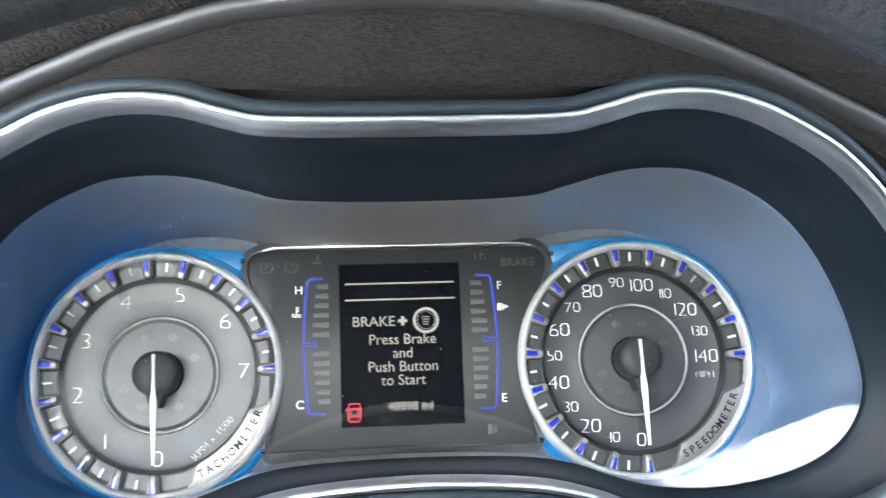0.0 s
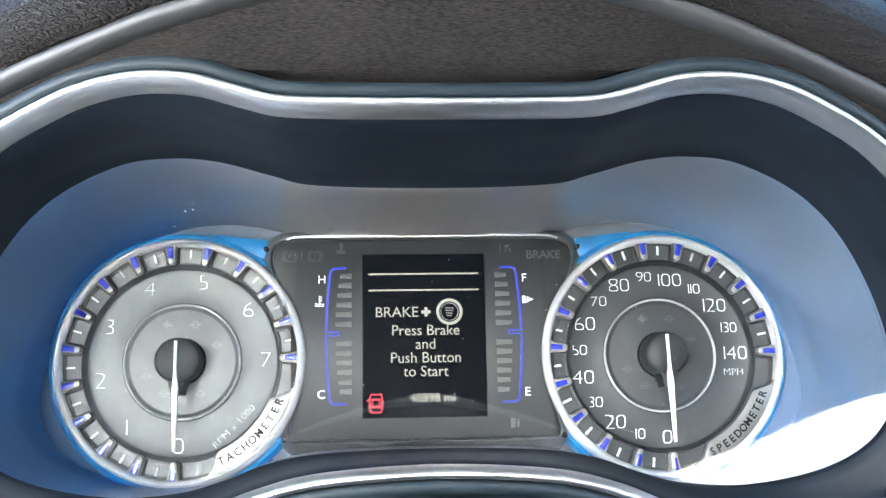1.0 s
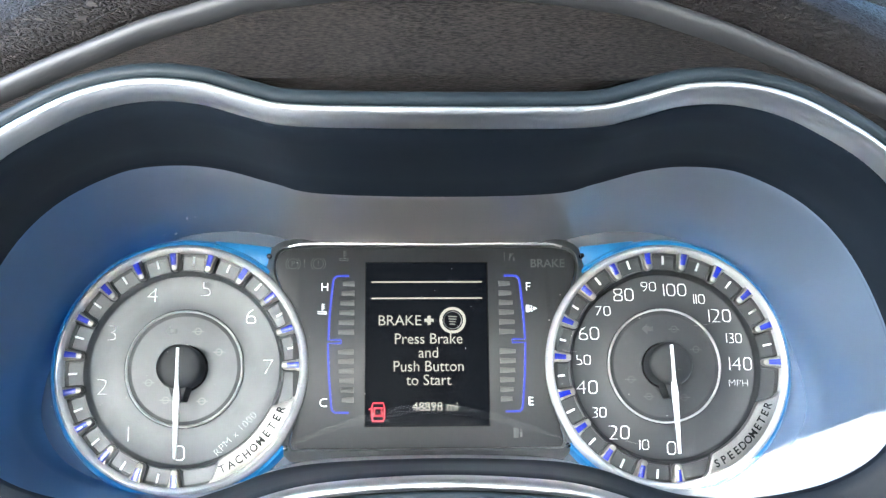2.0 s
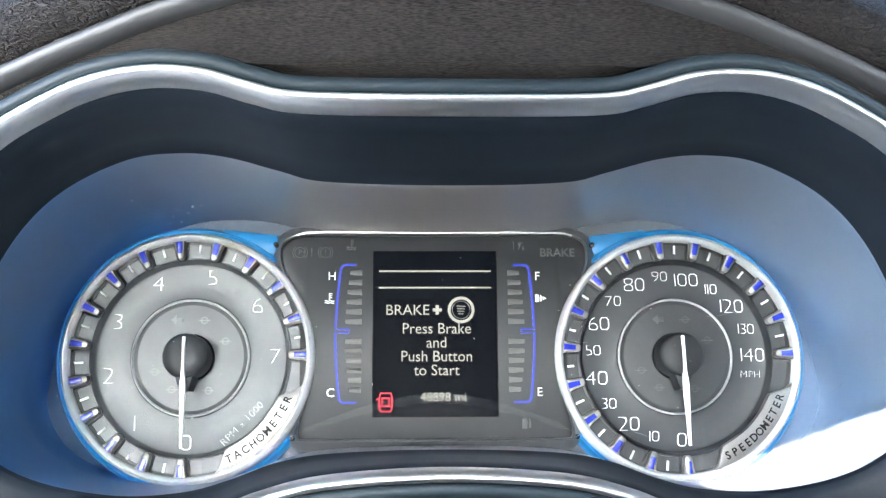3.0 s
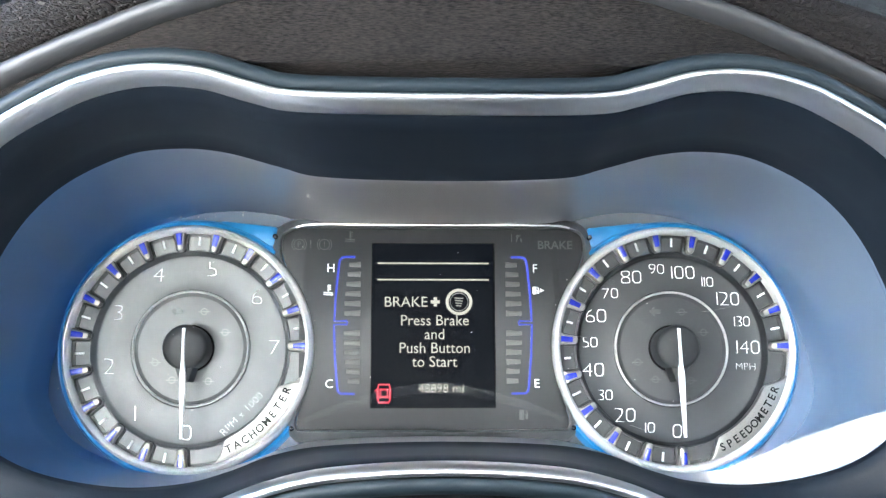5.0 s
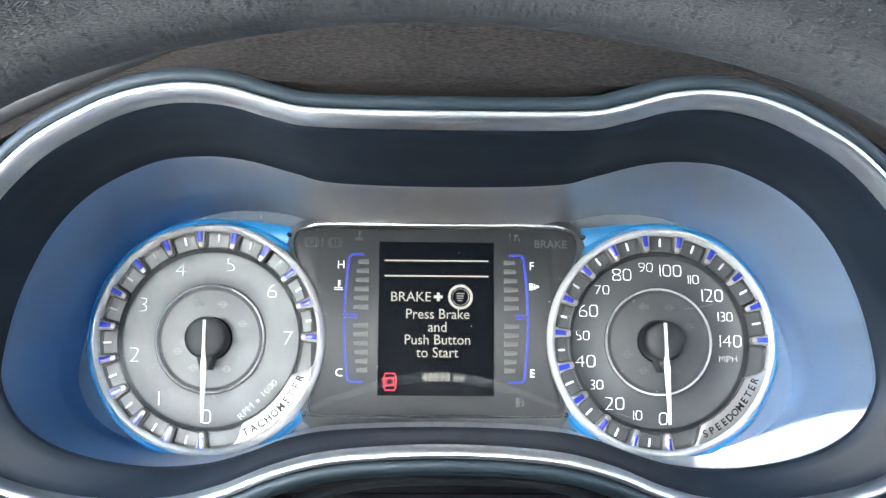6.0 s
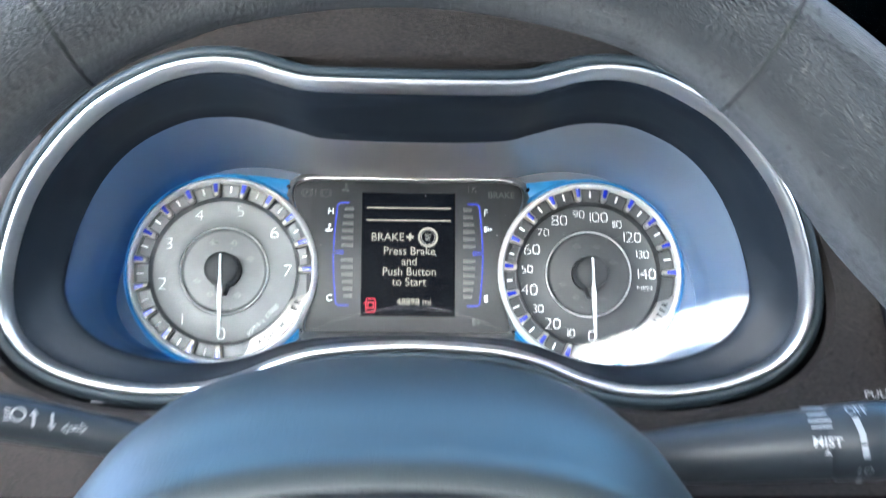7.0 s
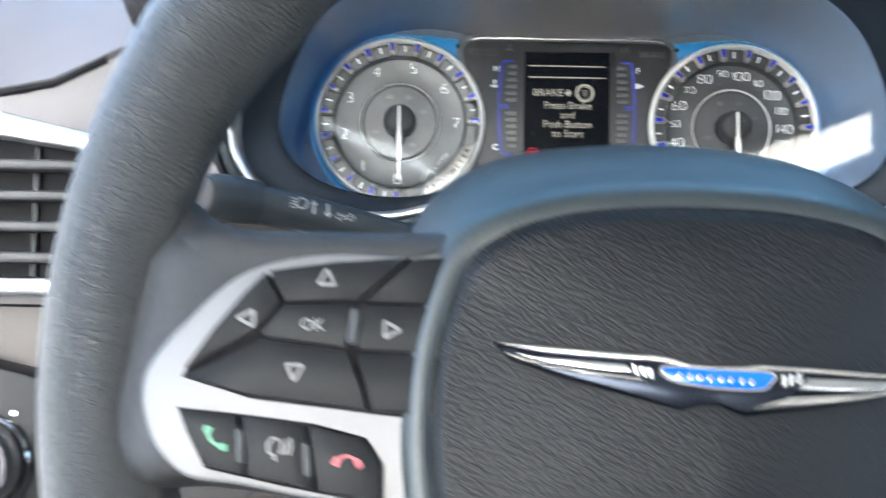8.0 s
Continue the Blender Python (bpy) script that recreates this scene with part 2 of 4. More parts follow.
def finish(me, mat, smooth):
    me.materials.append(mat)
    if smooth:
        me.polygons.foreach_set("use_smooth", [True] * len(me.polygons))
        me.set_sharp_from_angle(angle=radians(smooth))


def part(name, bm, mat, parent, label="", smooth=40, kind=""):
    """Links a bmesh, whose places are in the cluster's frame, as one mesh under a thing or a part."""
    base = BASE[parent.name]
    if bm.faces:
        bmesh.ops.recalc_face_normals(bm, faces=bm.faces)
    bmesh.ops.translate(bm, verts=bm.verts, vec=-base)
    me = bpy.data.meshes.new(name)
    bm.to_mesh(me)
    bm.free()
    finish(me, mat, smooth)
    ob = new(name, me)
    ob.parent = parent
    BASE[ob.name] = base
    return tagged(ob, label, kind=kind)


def solo(name, bm, mat, label, category, kind="", m=None, smooth=40):
    """A thing or piece of the setting that is one mesh."""
    bmesh.ops.recalc_face_normals(bm, faces=bm.faces)
    me = bpy.data.meshes.new(name)
    bm.to_mesh(me)
    bm.free()
    finish(me, mat, smooth)
    ob = new(name, me)
    ob.matrix_world = CL if m is None else m
    return tagged(ob, label, category, kind=kind)


def face_map(u, v, n):
    return Vector((u, -n, v))


def spline(pts, closed=True, n=12):
    """Catmull-Rom through plane points."""
    out, k = [], len(pts)
    for i in range(k if closed else k - 1):
        p = [Vector(pts[(i + j) % k] if closed else pts[min(max(i + j, 0), k - 1)]) for j in (-1, 0, 1, 2)]
        for s in range(n):
            f = s / n
            out.append(0.5 * (2 * p[1] + (p[2] - p[0]) * f + (2 * p[0] - 5 * p[1] + 4 * p[2] - p[3]) * f * f + (3 * p[1] - p[0] - 3 * p[2] + p[3]) * f ** 3))
    if not closed:
        out.append(Vector(pts[-1]))
    return out


def mirrored(half, cx=0.0):
    """A closed outline from its right half, top to bottom, ends on the middle line."""
    return [Vector((cx + x, z)) for x, z in half] + [Vector((cx - x, z)) for x, z in half[-2:0:-1]]


def even(pts, n):
    """n points at even steps along a closed outline."""
    k = len(pts)
    d = [0.0]
    for i in range(k):
        d.append(d[-1] + (pts[(i + 1) % k] - pts[i]).length)
    out, j = [], 0
    for i in range(n):
        s = d[-1] * i / n
        while d[j + 1] < s:
            j += 1
        f = (s - d[j]) / max(d[j + 1] - d[j], 1e-9)
        out.append(pts[j].lerp(pts[(j + 1) % k], f))
    return out


def normals(pts):
    """Outward normals of a clockwise outline."""
    k, out = len(pts), []
    area = sum(pts[i].cross(pts[(i + 1) % k]) for i in range(k))
    for i in range(k):
        t = pts[(i + 1) % k] - pts[i - 1]
        out.append((Vector((-t.y, t.x)) if area < 0 else Vector((t.y, -t.x))).normalized())
    return out


def rings_mesh(rings, closed=True, cap_first=False, cap_last=False):
    """A mesh through rings of equally many points."""
    bm = bmesh.new()
    vs = [[bm.verts.new(p) for p in r] for r in rings]
    k = len(rings[0])
    for a, b in zip(vs, vs[1:]):
        for i in range(k if closed else k - 1):
            j = (i + 1) % k
            bm.faces.new((a[i], a[j], b[j], b[i]))
    if cap_first:
        bm.faces.new(vs[0])
    if cap_last:
        bm.faces.new(vs[-1])
    return bm


def inset(pts, d):
    return [p - nn * d for p, nn in zip(pts, normals(pts))]


def plate(pts, n0, n1, to, bevel=0.0004):
    """A plate with a rounded upper edge over a plane outline, from height n0 to n1."""
    pts = [Vector(p) for p in pts]
    rings = [[to(p.x, p.y, n0) for p in pts], [to(p.x, p.y, n1 - bevel) for p in pts],
             [to(p.x, p.y, n1 - 0.3 * bevel) for p in inset(pts, 0.3 * bevel)], [to(p.x, p.y, n1) for p in inset(pts, bevel)]]
    bm = rings_mesh(rings, cap_first=True, cap_last=True)
    big = [f for f in bm.faces if len(f.verts) > 4]
    if big:
        bmesh.ops.triangulate(bm, faces=big)
    return bm


def ribbon(pts, width, n, to, depth=0.0003, closed=False):
    """A thin raised line along plane points."""
    pts = [Vector(p) for p in pts]
    k = len(pts)
    bm = bmesh.new()
    rows = []
    for i, p in enumerate(pts):
        a = pts[(i - 1) % k] if closed else pts[max(i - 1, 0)]
        b = pts[(i + 1) % k] if closed else pts[min(i + 1, k - 1)]
        t = (b - a).normalized()
        s = Vector((-t.y, t.x)) * width / 2
        rows.append([bm.verts.new(to(*(p + s * f), n + h)) for f, h in ((1, -depth), (1, 0), (-1, 0), (-1, -depth))])
    for i in range(k if closed else k - 1):
        a, b = rows[i], rows[(i + 1) % k]
        for j in range(3):
            bm.faces.new((a[j], a[j + 1], b[j + 1], b[j]))
    return bm


def box(lo, hi, bevel=0.0, to=None):
    bm = bmesh.new()
    bmesh.ops.create_cube(bm, size=1)
    lo, hi = Vector(lo), Vector(hi)
    for v in bm.verts:
        v.co = Vector(((lo[i] + hi[i]) / 2 + v.co[i] * (hi[i] - lo[i])) for i in range(3))
    if bevel:
        bmesh.ops.bevel(bm, geom=bm.edges[:], offset=bevel, segments=3, profile=0.5, affect="EDGES")
    if to:
        for v in bm.verts:
            v.co = to(*v.co)
    return bm


def joined(*bms):
    out = bmesh.new()
    for b in bms:
        me = bpy.data.meshes.new("joint")
        b.to_mesh(me)
        b.free()
        out.from_mesh(me)
        bpy.data.meshes.remove(me)
    return out


def lathe(profile, cu, cv, to, steps=72, a0=0.0, a1=360.0):
    """Turns (radius, height) pairs about the middle (cu, cv)."""
    full = abs(a1 - a0) > 359
    angs = [radians(a0 + (a1 - a0) * i / steps) for i in range(steps if full else steps + 1)]
    return rings_mesh([[to(cu + r * math.cos(a), cv + r * math.sin(a), h) for a in angs] for r, h in profile], closed=full)


def letters(text, size, u, v, n, to, rot=0.0, align="CENTER", bold=0.0, wide=1.0):
    """Flat letters of the built-in font as a bmesh."""
    cu = bpy.data.curves.new("letters", "FONT")
    cu.body, cu.size, cu.align_x, cu.align_y, cu.offset, cu.resolution_u = text, size, align, "CENTER", bold, 3
    ob = bpy.data.objects.new("letters", cu)
    scene.collection.objects.link(ob)
    me = bpy.data.meshes.new_from_object(ob.evaluated_get(bpy.context.evaluated_depsgraph_get()))
    bm = bmesh.new()
    bm.from_mesh(me)
    c, s = math.cos(radians(rot)), math.sin(radians(rot))
    for w in bm.verts:
        x, y = w.co.x * wide, w.co.y
        w.co = to(u + c * x - s * y, v + s * x + c * y, n)
    bpy.data.objects.remove(ob)
    bpy.data.curves.remove(cu)
    bpy.data.meshes.remove(me)
    return bm


def numerals(text, size, u, v, n, to):
    """Printed numbers in a thin, squarish cut of the built-in font."""
    out, at = [], 0.0
    for ch in text:
        bm = letters(ch, size, 0, 0, 0, lambda a, b, c: Vector((a, b, c)), bold=-.024 * size, wide=1.18)
        xs, ys = [w.co.x for w in bm.verts], [w.co.y for w in bm.verts]
        cx, cy, hx, hy = (min(xs) + max(xs)) / 2, (min(ys) + max(ys)) / 2, (max(xs) - min(xs)) / 2, (max(ys) - min(ys)) / 2
        for w in bm.verts:
            a, b = (w.co.x - cx) / hx, (w.co.y - cy) / hy
            if ch in "0235689":
                k = (a * a + b * b) ** .5 / max(a ** 4 + b ** 4, 1e-12) ** .25
                a, b = max(-1, min(1, a * k)), max(-1, min(1, b * k))
            w.co.x, w.co.y = at + hx * (1 + a), hy * b
        at += 2 * hx + .11 * size
        out.append(bm)
    bm = joined(*out)
    for w in bm.verts:
        w.co = to(u + w.co.x - (at - .11 * size) / 2, v + w.co.y, n)
    return bm


def arc_letters(text, size, cu, cv, r, a0, a1, n, to, bold=0.0, wide=1.0):
    """Letters set along an arc from angle a0 to a1, tops towards the middle."""
    out = []
    for i, ch in enumerate(text):
        a = a0 + (a1 - a0) * i / (len(text) - 1)
        out.append(letters(ch, size, cu + r * math.cos(radians(a)), cv + r * math.sin(radians(a)), n, to, a + 90, bold=bold, wide=wide))
    return joined(*out)


def disc(r, u, v, n, to, steps=24, depth=0.0004, bevel=0.0001):
    return plate([(u + r * math.cos(2 * math.pi * i / steps), v + r * math.sin(2 * math.pi * i / steps)) for i in range(steps)], n - depth, n, to, bevel)


def tube(path, radii, steps=20, flat=1.0):
    """A closed round bar along places, with a radius at each."""
    path = [Vector(p) for p in path]
    rings = []
    for i, p in enumerate(path):
        t = (path[min(i + 1, len(path) - 1)] - path[max(i - 1, 0)]).normalized()
        side = t.cross(Vector((0, 0, 1))).normalized()
        up = side.cross(t)
        rings.append([p + radii[i] * (side * math.cos(2 * math.pi * k / steps) + up * flat * math.sin(2 * math.pi * k / steps)) for k in range(steps)])
    return rings_mesh(rings, cap_first=True, cap_last=True)

# ---- outlines of the binnacle, right half from top to bottom ----
CHROME_HALF = [(0, .0579), (.045, .0584), (.060, .0609), (.075, .0646), (.091, .0653), (.106, .0628), (.120, .0577), (.140, .0471), (.159, .0304), (.1745, .0104),
               (.1853, -.014), (.1897, -.034), (.1874, -.0496), (.177, -.0625), (.157, -.0718), (.130, -.0766), (.104, -.0761), (.083, -.071), (.063, -.0632), (.040, -.0578), (0, -.0555)]
LENS_HALF = [(0, .0458), (.0427, .0469), (.0582, .0500), (.0765, .0542), (.0930, .0552), (.1118, .0524), (.1342, .0416), (.1508, .0254), (.1629, .0029), (.1690, -.0205), (.1682, -.0343),
             (.1596, -.0480), (.1429, -.0577), (.1181, -.0631), (.0953, -.0625), (.0791, -.0584), (.0627, -.0525), (.0420, -.0492), (0, -.048)]
N = 320
CX = 0.0015
C_LINE = even(spline(mirrored(CHROME_HALF, CX)), N)
L_LINE = even(spline(mirrored(LENS_HALF, CX)), N)
C_NORM, L_NORM = normals(C_LINE), normals(L_LINE)


def chrome_y(z):
    return -0.110 - 0.43 * z


def lens_y(x, z):
    """The clear cover is bowed: its ends stand nearer to the driver."""
    return -0.052 - 0.450 * z - 0.76 * x * x - 2.5 * z * z + 1.3 * math.sqrt(x * x + 0.0004) * z


def cover_y(x, z):
    """The clear cover turns away more sharply towards its two ends than the hood's edge."""
    return lens_y(x, z) + 4.1 * (0.17 ** 4 - x ** 4)


def ring_c(out, toward):
    return [Vector((p.x + q.x * out, chrome_y(p.y) - toward, p.y + q.y * out)) for p, q in zip(C_LINE, C_NORM)]


def ring_l(out, toward, sx=1.0, sz=1.0):
    return [Vector(((p.x + q.x * out) * sx, lens_y(p.x, p.y) - toward, (p.y + q.y * out) * sz)) for p, q in zip(L_LINE, L_NORM)]


# ---- the hood round the dials ----
hood = thing("instrument_hood", (0, -0.06, -0.08), "dark hood with a satin chrome edge round the dials", "dashboard hood")
part("hood_liner", rings_mesh([ring_l(0.0, -0.002), ring_l(0.0008, 0.001)] +
     [[a.lerp(b, f) + Vector((0, 0, 0)) for a, b in zip(ring_l(0.0012, 0.002), ring_c(-0.0036, -0.010))] for f in (0, .25, .5, .75, 1)] + [ring_c(-0.0027, -0.0085)]),
     HOOD, hood, "smooth blue-black inner wall", smooth=60)
prof = [(-.0027, -.0090), (-.0028, -.0060), (-.0023, -.0030), (-.0013, -.0006), (-.0002, .0006), (.0009, .0007), (.0017, -.0001), (.0020, -.0014), (.0020, -.0040)]
part("chrome_trim", rings_mesh([ring_c(a, b) for a, b in prof]), CHROME, hood, "satin chrome edge strip", smooth=60)
prof = [(.0023, -.0050), (.0024, -.0020), (.0031, -.0006), (.0046, -.0002), (.0062, -.0010), (.0075, -.0028), (.0084, -.0060), (.0088, -.0150), (.0088, -.0300)]
part("outer_lip", rings_mesh([ring_c(a, b) for a, b in prof]), LIP, hood, "satin black outer lip", smooth=60)

# ---- dashboard ----


def dash_top(x):
    """Height of the dash's upper edge: a brow over the dials that falls off to both sides."""
    steps = ((0, .0968), (.03, .0955), (.06, .0920), (.09, .0838), (.12, .0728), (.15, .0605), (.18, .0468), (.205, .0300), (.23, .0100), (.266, -.0066), (.293, -.020), (.33, -.018), (2, -.018))
    a = abs(x - CX)
    for (x0, z0), (x1, z1) in zip(steps, steps[1:]):
        if a <= x1:
            return z0 + (z1 - z0) * (a - x0) / (x1 - x0)


def dash_y(x, z):
    """The face leans towards the driver above the middle of the dials."""
    return -0.102 - 0.10 * z - 0.33 * max(0.0, z) ** 2 / (max(0.0, z) + 0.012) - 0.03 * max(0.0, abs(x) - 0.2)


dash = thing("dashboard", (0.2, -0.05, -0.3), "dark dashboard with a woven-grain panel round the dials", "dashboard")
edge = []
for p, q in zip(C_LINE, C_NORM):
    d = Vector((p.x - CX, p.y + 0.01))
    d = Vector((d.x / 0.235, d.y / (0.145 if d.y > 0 else 0.115)))
    k = max(abs(d.x), abs(d.y), 1e-6)
    e = Vector((p.x - CX, p.y + 0.01)) / k + Vector((CX, -0.01))
    edge.append(Vector((e.x, min(e.y, dash_top(e.x)))))
rings = [[Vector((p.x + q.x * .0088, dash_y(p.x, p.y) + 0.006, p.y + q.y * .0088)) for p, q in zip(C_LINE, C_NORM)],
         [Vector((p.x + q.x * .0110, dash_y(p.x, p.y) + 0.0005, p.y + q.y * .0110)) for p, q in zip(C_LINE, C_NORM)]]
for f in (0.12, .3, .5, .75, 1):
    r = []
    for p, q, e in zip(C_LINE, C_NORM, edge):
        s = Vector((p.x + q.x * .0110, p.y + q.y * .0110)).lerp(e, f)
        r.append(Vector((s.x, dash_y(s.x, s.y), s.y)))
    rings.append(r)
panel_mesh = rings_mesh(rings)
for at, normal in (((-0.168, 0, 0), (1, 0, 0)), ((0, 0, 0.05), (0, 0, 1)), ((0, 0, -0.066), (0, 0, 1))):
    bmesh.ops.bisect_plane(panel_mesh, geom=panel_mesh.verts[:] + panel_mesh.edges[:] + panel_mesh.faces[:], plane_co=at, plane_no=normal)
side_mesh = panel_mesh.copy()


def at_side(f):
    m = f.calc_center_median()
    return m.x < -0.168 and -0.066 < m.z < 0.05


bmesh.ops.delete(panel_mesh, geom=[f for f in panel_mesh.faces if at_side(f)], context="FACES")
bmesh.ops.delete(side_mesh, geom=[f for f in side_mesh.faces if not at_side(f)], context="FACES")
bmesh.ops.delete(panel_mesh, geom=[f for f in panel_mesh.faces if abs(f.calc_center_median().x - .0055) < .089 and f.calc_center_median().z < -.05], context="FACES")
part("woven_panel", panel_mesh, WEAVE, dash, "dark panel with a fine woven grain", smooth=50)
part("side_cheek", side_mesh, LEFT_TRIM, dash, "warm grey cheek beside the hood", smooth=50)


def strip(cols, rows, fn):
    return rings_mesh([[fn(c, r) for c in cols] for r in rows], closed=False)


xs_left = [-0.47 + 0.235 * i / 12 for i in range(13)]
xs_right = [0.238 + 0.93 * i / 16 for i in range(17)]
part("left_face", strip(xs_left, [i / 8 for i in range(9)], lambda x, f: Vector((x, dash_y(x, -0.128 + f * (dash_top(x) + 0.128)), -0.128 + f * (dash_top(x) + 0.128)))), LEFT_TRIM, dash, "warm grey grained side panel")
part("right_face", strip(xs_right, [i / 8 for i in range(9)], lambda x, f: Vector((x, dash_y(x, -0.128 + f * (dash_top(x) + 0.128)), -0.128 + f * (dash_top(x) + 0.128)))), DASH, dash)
xs_all = [-0.47 + 1.64 * i / 60 for i in range(61)]


def top_pad(x, f):
    z0, y0 = dash_top(x), dash_y(x, dash_top(x))
    if f < 0:
        return Vector((x, y0 + .006, z0 - .006))
    rise = ((0, 0, 0), (.0, -.003, .002), (.1, .020, .040), (.2, .060, .082), (.35, .13, .115), (.6, .30, .130), (1, .66, .132))
    for (f0, y1, z1), (f1, y2, z2) in zip(rise, rise[1:]):
        if f <= f1 and f1 > f0:
            k = (f - f0) / (f1 - f0)
            return Vector((x, y0 + y1 + (y2 - y1) * k, z0 + (z1 + (z2 - z1) * k) * (1 if z0 < .02 else max(.15, 1 - (z0 - .02) * 9))))


pad_rows = [-.01, 0, .03, .1, .15, .2, .27, .35, .6, 1]
xs_brow = [CX - 0.235 + 0.47 * i / 60 for i in range(61)]
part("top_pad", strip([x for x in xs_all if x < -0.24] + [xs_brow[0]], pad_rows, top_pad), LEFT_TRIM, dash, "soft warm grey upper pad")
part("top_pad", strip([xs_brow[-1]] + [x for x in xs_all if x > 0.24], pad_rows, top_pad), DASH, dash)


def brow_at(x, out, toward):
    """A place over the brow's edge, out from it along the face and towards the driver."""
    h = 0.004
    t = Vector((2 * h, dash_top(x + h) - dash_top(x - h))).normalized()
    p = Vector((x, dash_top(x))) + Vector((-t.y, t.x)) * out
    return Vector((p.x, dash_y(x, dash_top(x)) - 0.42 * (p.y - dash_top(x)) - toward, p.y))


roll = [(-.0032, -.0030), (-.0030, .0004), (-.0022, .0022), (-.0008, .0033), (.0010, .0034), (.0026, .0024), (.0036, .0006), (.0040, -.0016)]
part("brow_edge", rings_mesh([[brow_at(x, a, b) for x in xs_brow] for a, b in roll], closed=False), BROW, dash, "smooth rolled edge over the woven panel", smooth=70)
skin = [(.0038, -.0016), (.0046, .0004), (.0070, .0018), (.0110, .0022), (.0170, .0006), (.0250, -.0050), (.0340, -.0150), (.0400, -.0420), (.0420, -.1200), (.0420, -.5500)]
part("brow_pad", rings_mesh([[brow_at(x, a, b) for x in xs_brow] for a, b in skin], closed=False), BROW_SKIN, dash, "dark brown grained skin over the brow", smooth=70)
for xs in ([x for x in xs_all if x < -0.232], [x for x in xs_all if x > 0.232]):
    part("pad_seam", rings_mesh([[Vector((x, dash_y(x, dash_top(x)) - 0.0015 + dy, dash_top(x) + dz)) for x in xs] for dy, dz in ((0.002, -.0022), (-.001, -.0012), (-.001, .0012), (0.004, .0022))], closed=False), HOLE, dash, "dark seam under the upper pad")
part("lower_panel", strip(xs_all, [i / 6 for i in range(7)], lambda x, f: Vector((x, dash_y(x, -0.128) + 0.004 + 0.05 * f * f, -0.1295 - 0.19 * f))), TRIM_LOW, dash, "warm grey lower trim")
# Added boxes keep outside light from showing through gaps between the panels.
part("dash_gap_blocker", joined(box((-.49, .020, -.32), (1.17, .026, -.085)), box((-.49, .020, -.09), (-.182, .026, .012)), box((.186, .020, -.09), (1.17, .026, .012))), HOLE, dash, "dark backing added to block light through panel gaps")
part("console_groove", ribbon([(0.222, -0.02), (0.232, -0.06), (0.246, -0.125)], 0.006, 0.1005, face_map, 0.004), HOLE, dash, "dark gap beside the centre stack")

# ---- instrument cluster ----
cluster = thing("instrument_cluster", (0, 0.01, -0.06), "instrument cluster with two dials and a lit display", "instrument cluster")
IN_SHAPE = [(0.0, .002, 1.0, 1.0), (0.25, -.010, 1.004, .985), (0.55, -.026, 1.008, .965), (0.8, -.042, 1.005, .945), (1.0, -.055, .985, .925)]
bowl = []
for f, back, sx, sz in IN_SHAPE:
    ring = []
    for p in L_LINE:
        low = p.y < 0
        y0 = lens_y(p.x, p.y)
        ring.append(Vector((p.x * sx, y0 + (0.0075 - y0) * math.sin(f * math.pi / 2), p.y * (sz if not low else 1 + (sz - 1) * 0.25))))
    bowl.append(ring)
mid = [Vector((p.x * 0.5, 0.0078, p.z * 0.5)) for p in bowl[-1]]
part("back_film", rings_mesh(bowl), FILM, cluster, "satin blue and grey film round the dials", smooth=60)
part("back_plate", rings_mesh([bowl[-1], mid], cap_last=True), BACK, cluster, "satin grey plate behind the dials", smooth=60)
cover = []
for f in (1.0, 0.95, 0.9, 0.85, 0.8, 0.7, 0.6, 0.5, 0.4, 0.25, 0.1):
    cover.append([Vector((p.x * f, cover_y(p.x * f, p.y * f), p.y * f)) for p in L_LINE])
lens = part("clear_cover", rings_mesh(cover, cap_last=True), COVER, cluster, "clear bowed cover with fine dust", smooth=80)
lens.visible_shadow = False
rng = random.Random(5)
specks = []
for k in range(150):
    if k < 85:
        u, v = rng.gauss(-0.084, 0.011), rng.gauss(0.0385, 0.0045)
    else:
        u, v = rng.uniform(-0.15, 0.15), rng.uniform(-0.045, 0.045)
    r = rng.uniform(0.00007, 0.00024) * (1.8 if rng.random() < 0.12 else 1)
    ring = [Vector((u + r * math.cos(a) * rng.uniform(.6, 1.3), cover_y(u, v) - .0002, v + r * math.sin(a) * rng.uniform(.6, 1.3))) for a in (0, 1.05, 2.1, 3.14, 4.2, 5.25)]
    low = [p + Vector((0, .00015, 0)) for p in ring]
    specks.append(rings_mesh([low, ring], cap_last=True))
for k in range(6):
    u, v, a, w = rng.uniform(.03, .15), rng.uniform(-.045, .03), rng.uniform(-.5, .9), rng.uniform(.002, .006)
    line = [(u + w * f * math.cos(a), v + w * f * math.sin(a) + .0004 * f * f) for f in (-1, -.5, 0, .5, 1)]
    specks.append(ribbon(line, .00006, .0002, lambda p, q, h: Vector((p, cover_y(p, q) - h, q)), .0001))
part("dust", joined(*specks), DUST, lens, "grey dust specks and fine scratches", kind="stuff")

PANEL_HALF = [(0, .0424), (.050, .0424), (.0585, .0420), (.0640, .0402), (.0660, .0362), (.0650, .0280), (.0585, .0130), (.0530, -.0020), (.0518, -.0130), (.0535, -.0260), (.0580, -.0395), (.0575, -.0435), (.053, -.0446), (0, -.0448)]
pan_line = even(spline(mirrored(PANEL_HALF), n=8), 200)
panel = part("centre_panel", plate(pan_line, -0.0075, 0.0, face_map, 0.0006), PANEL, cluster, "charcoal panel with unlit warning symbols")
pn = normals(pan_line)
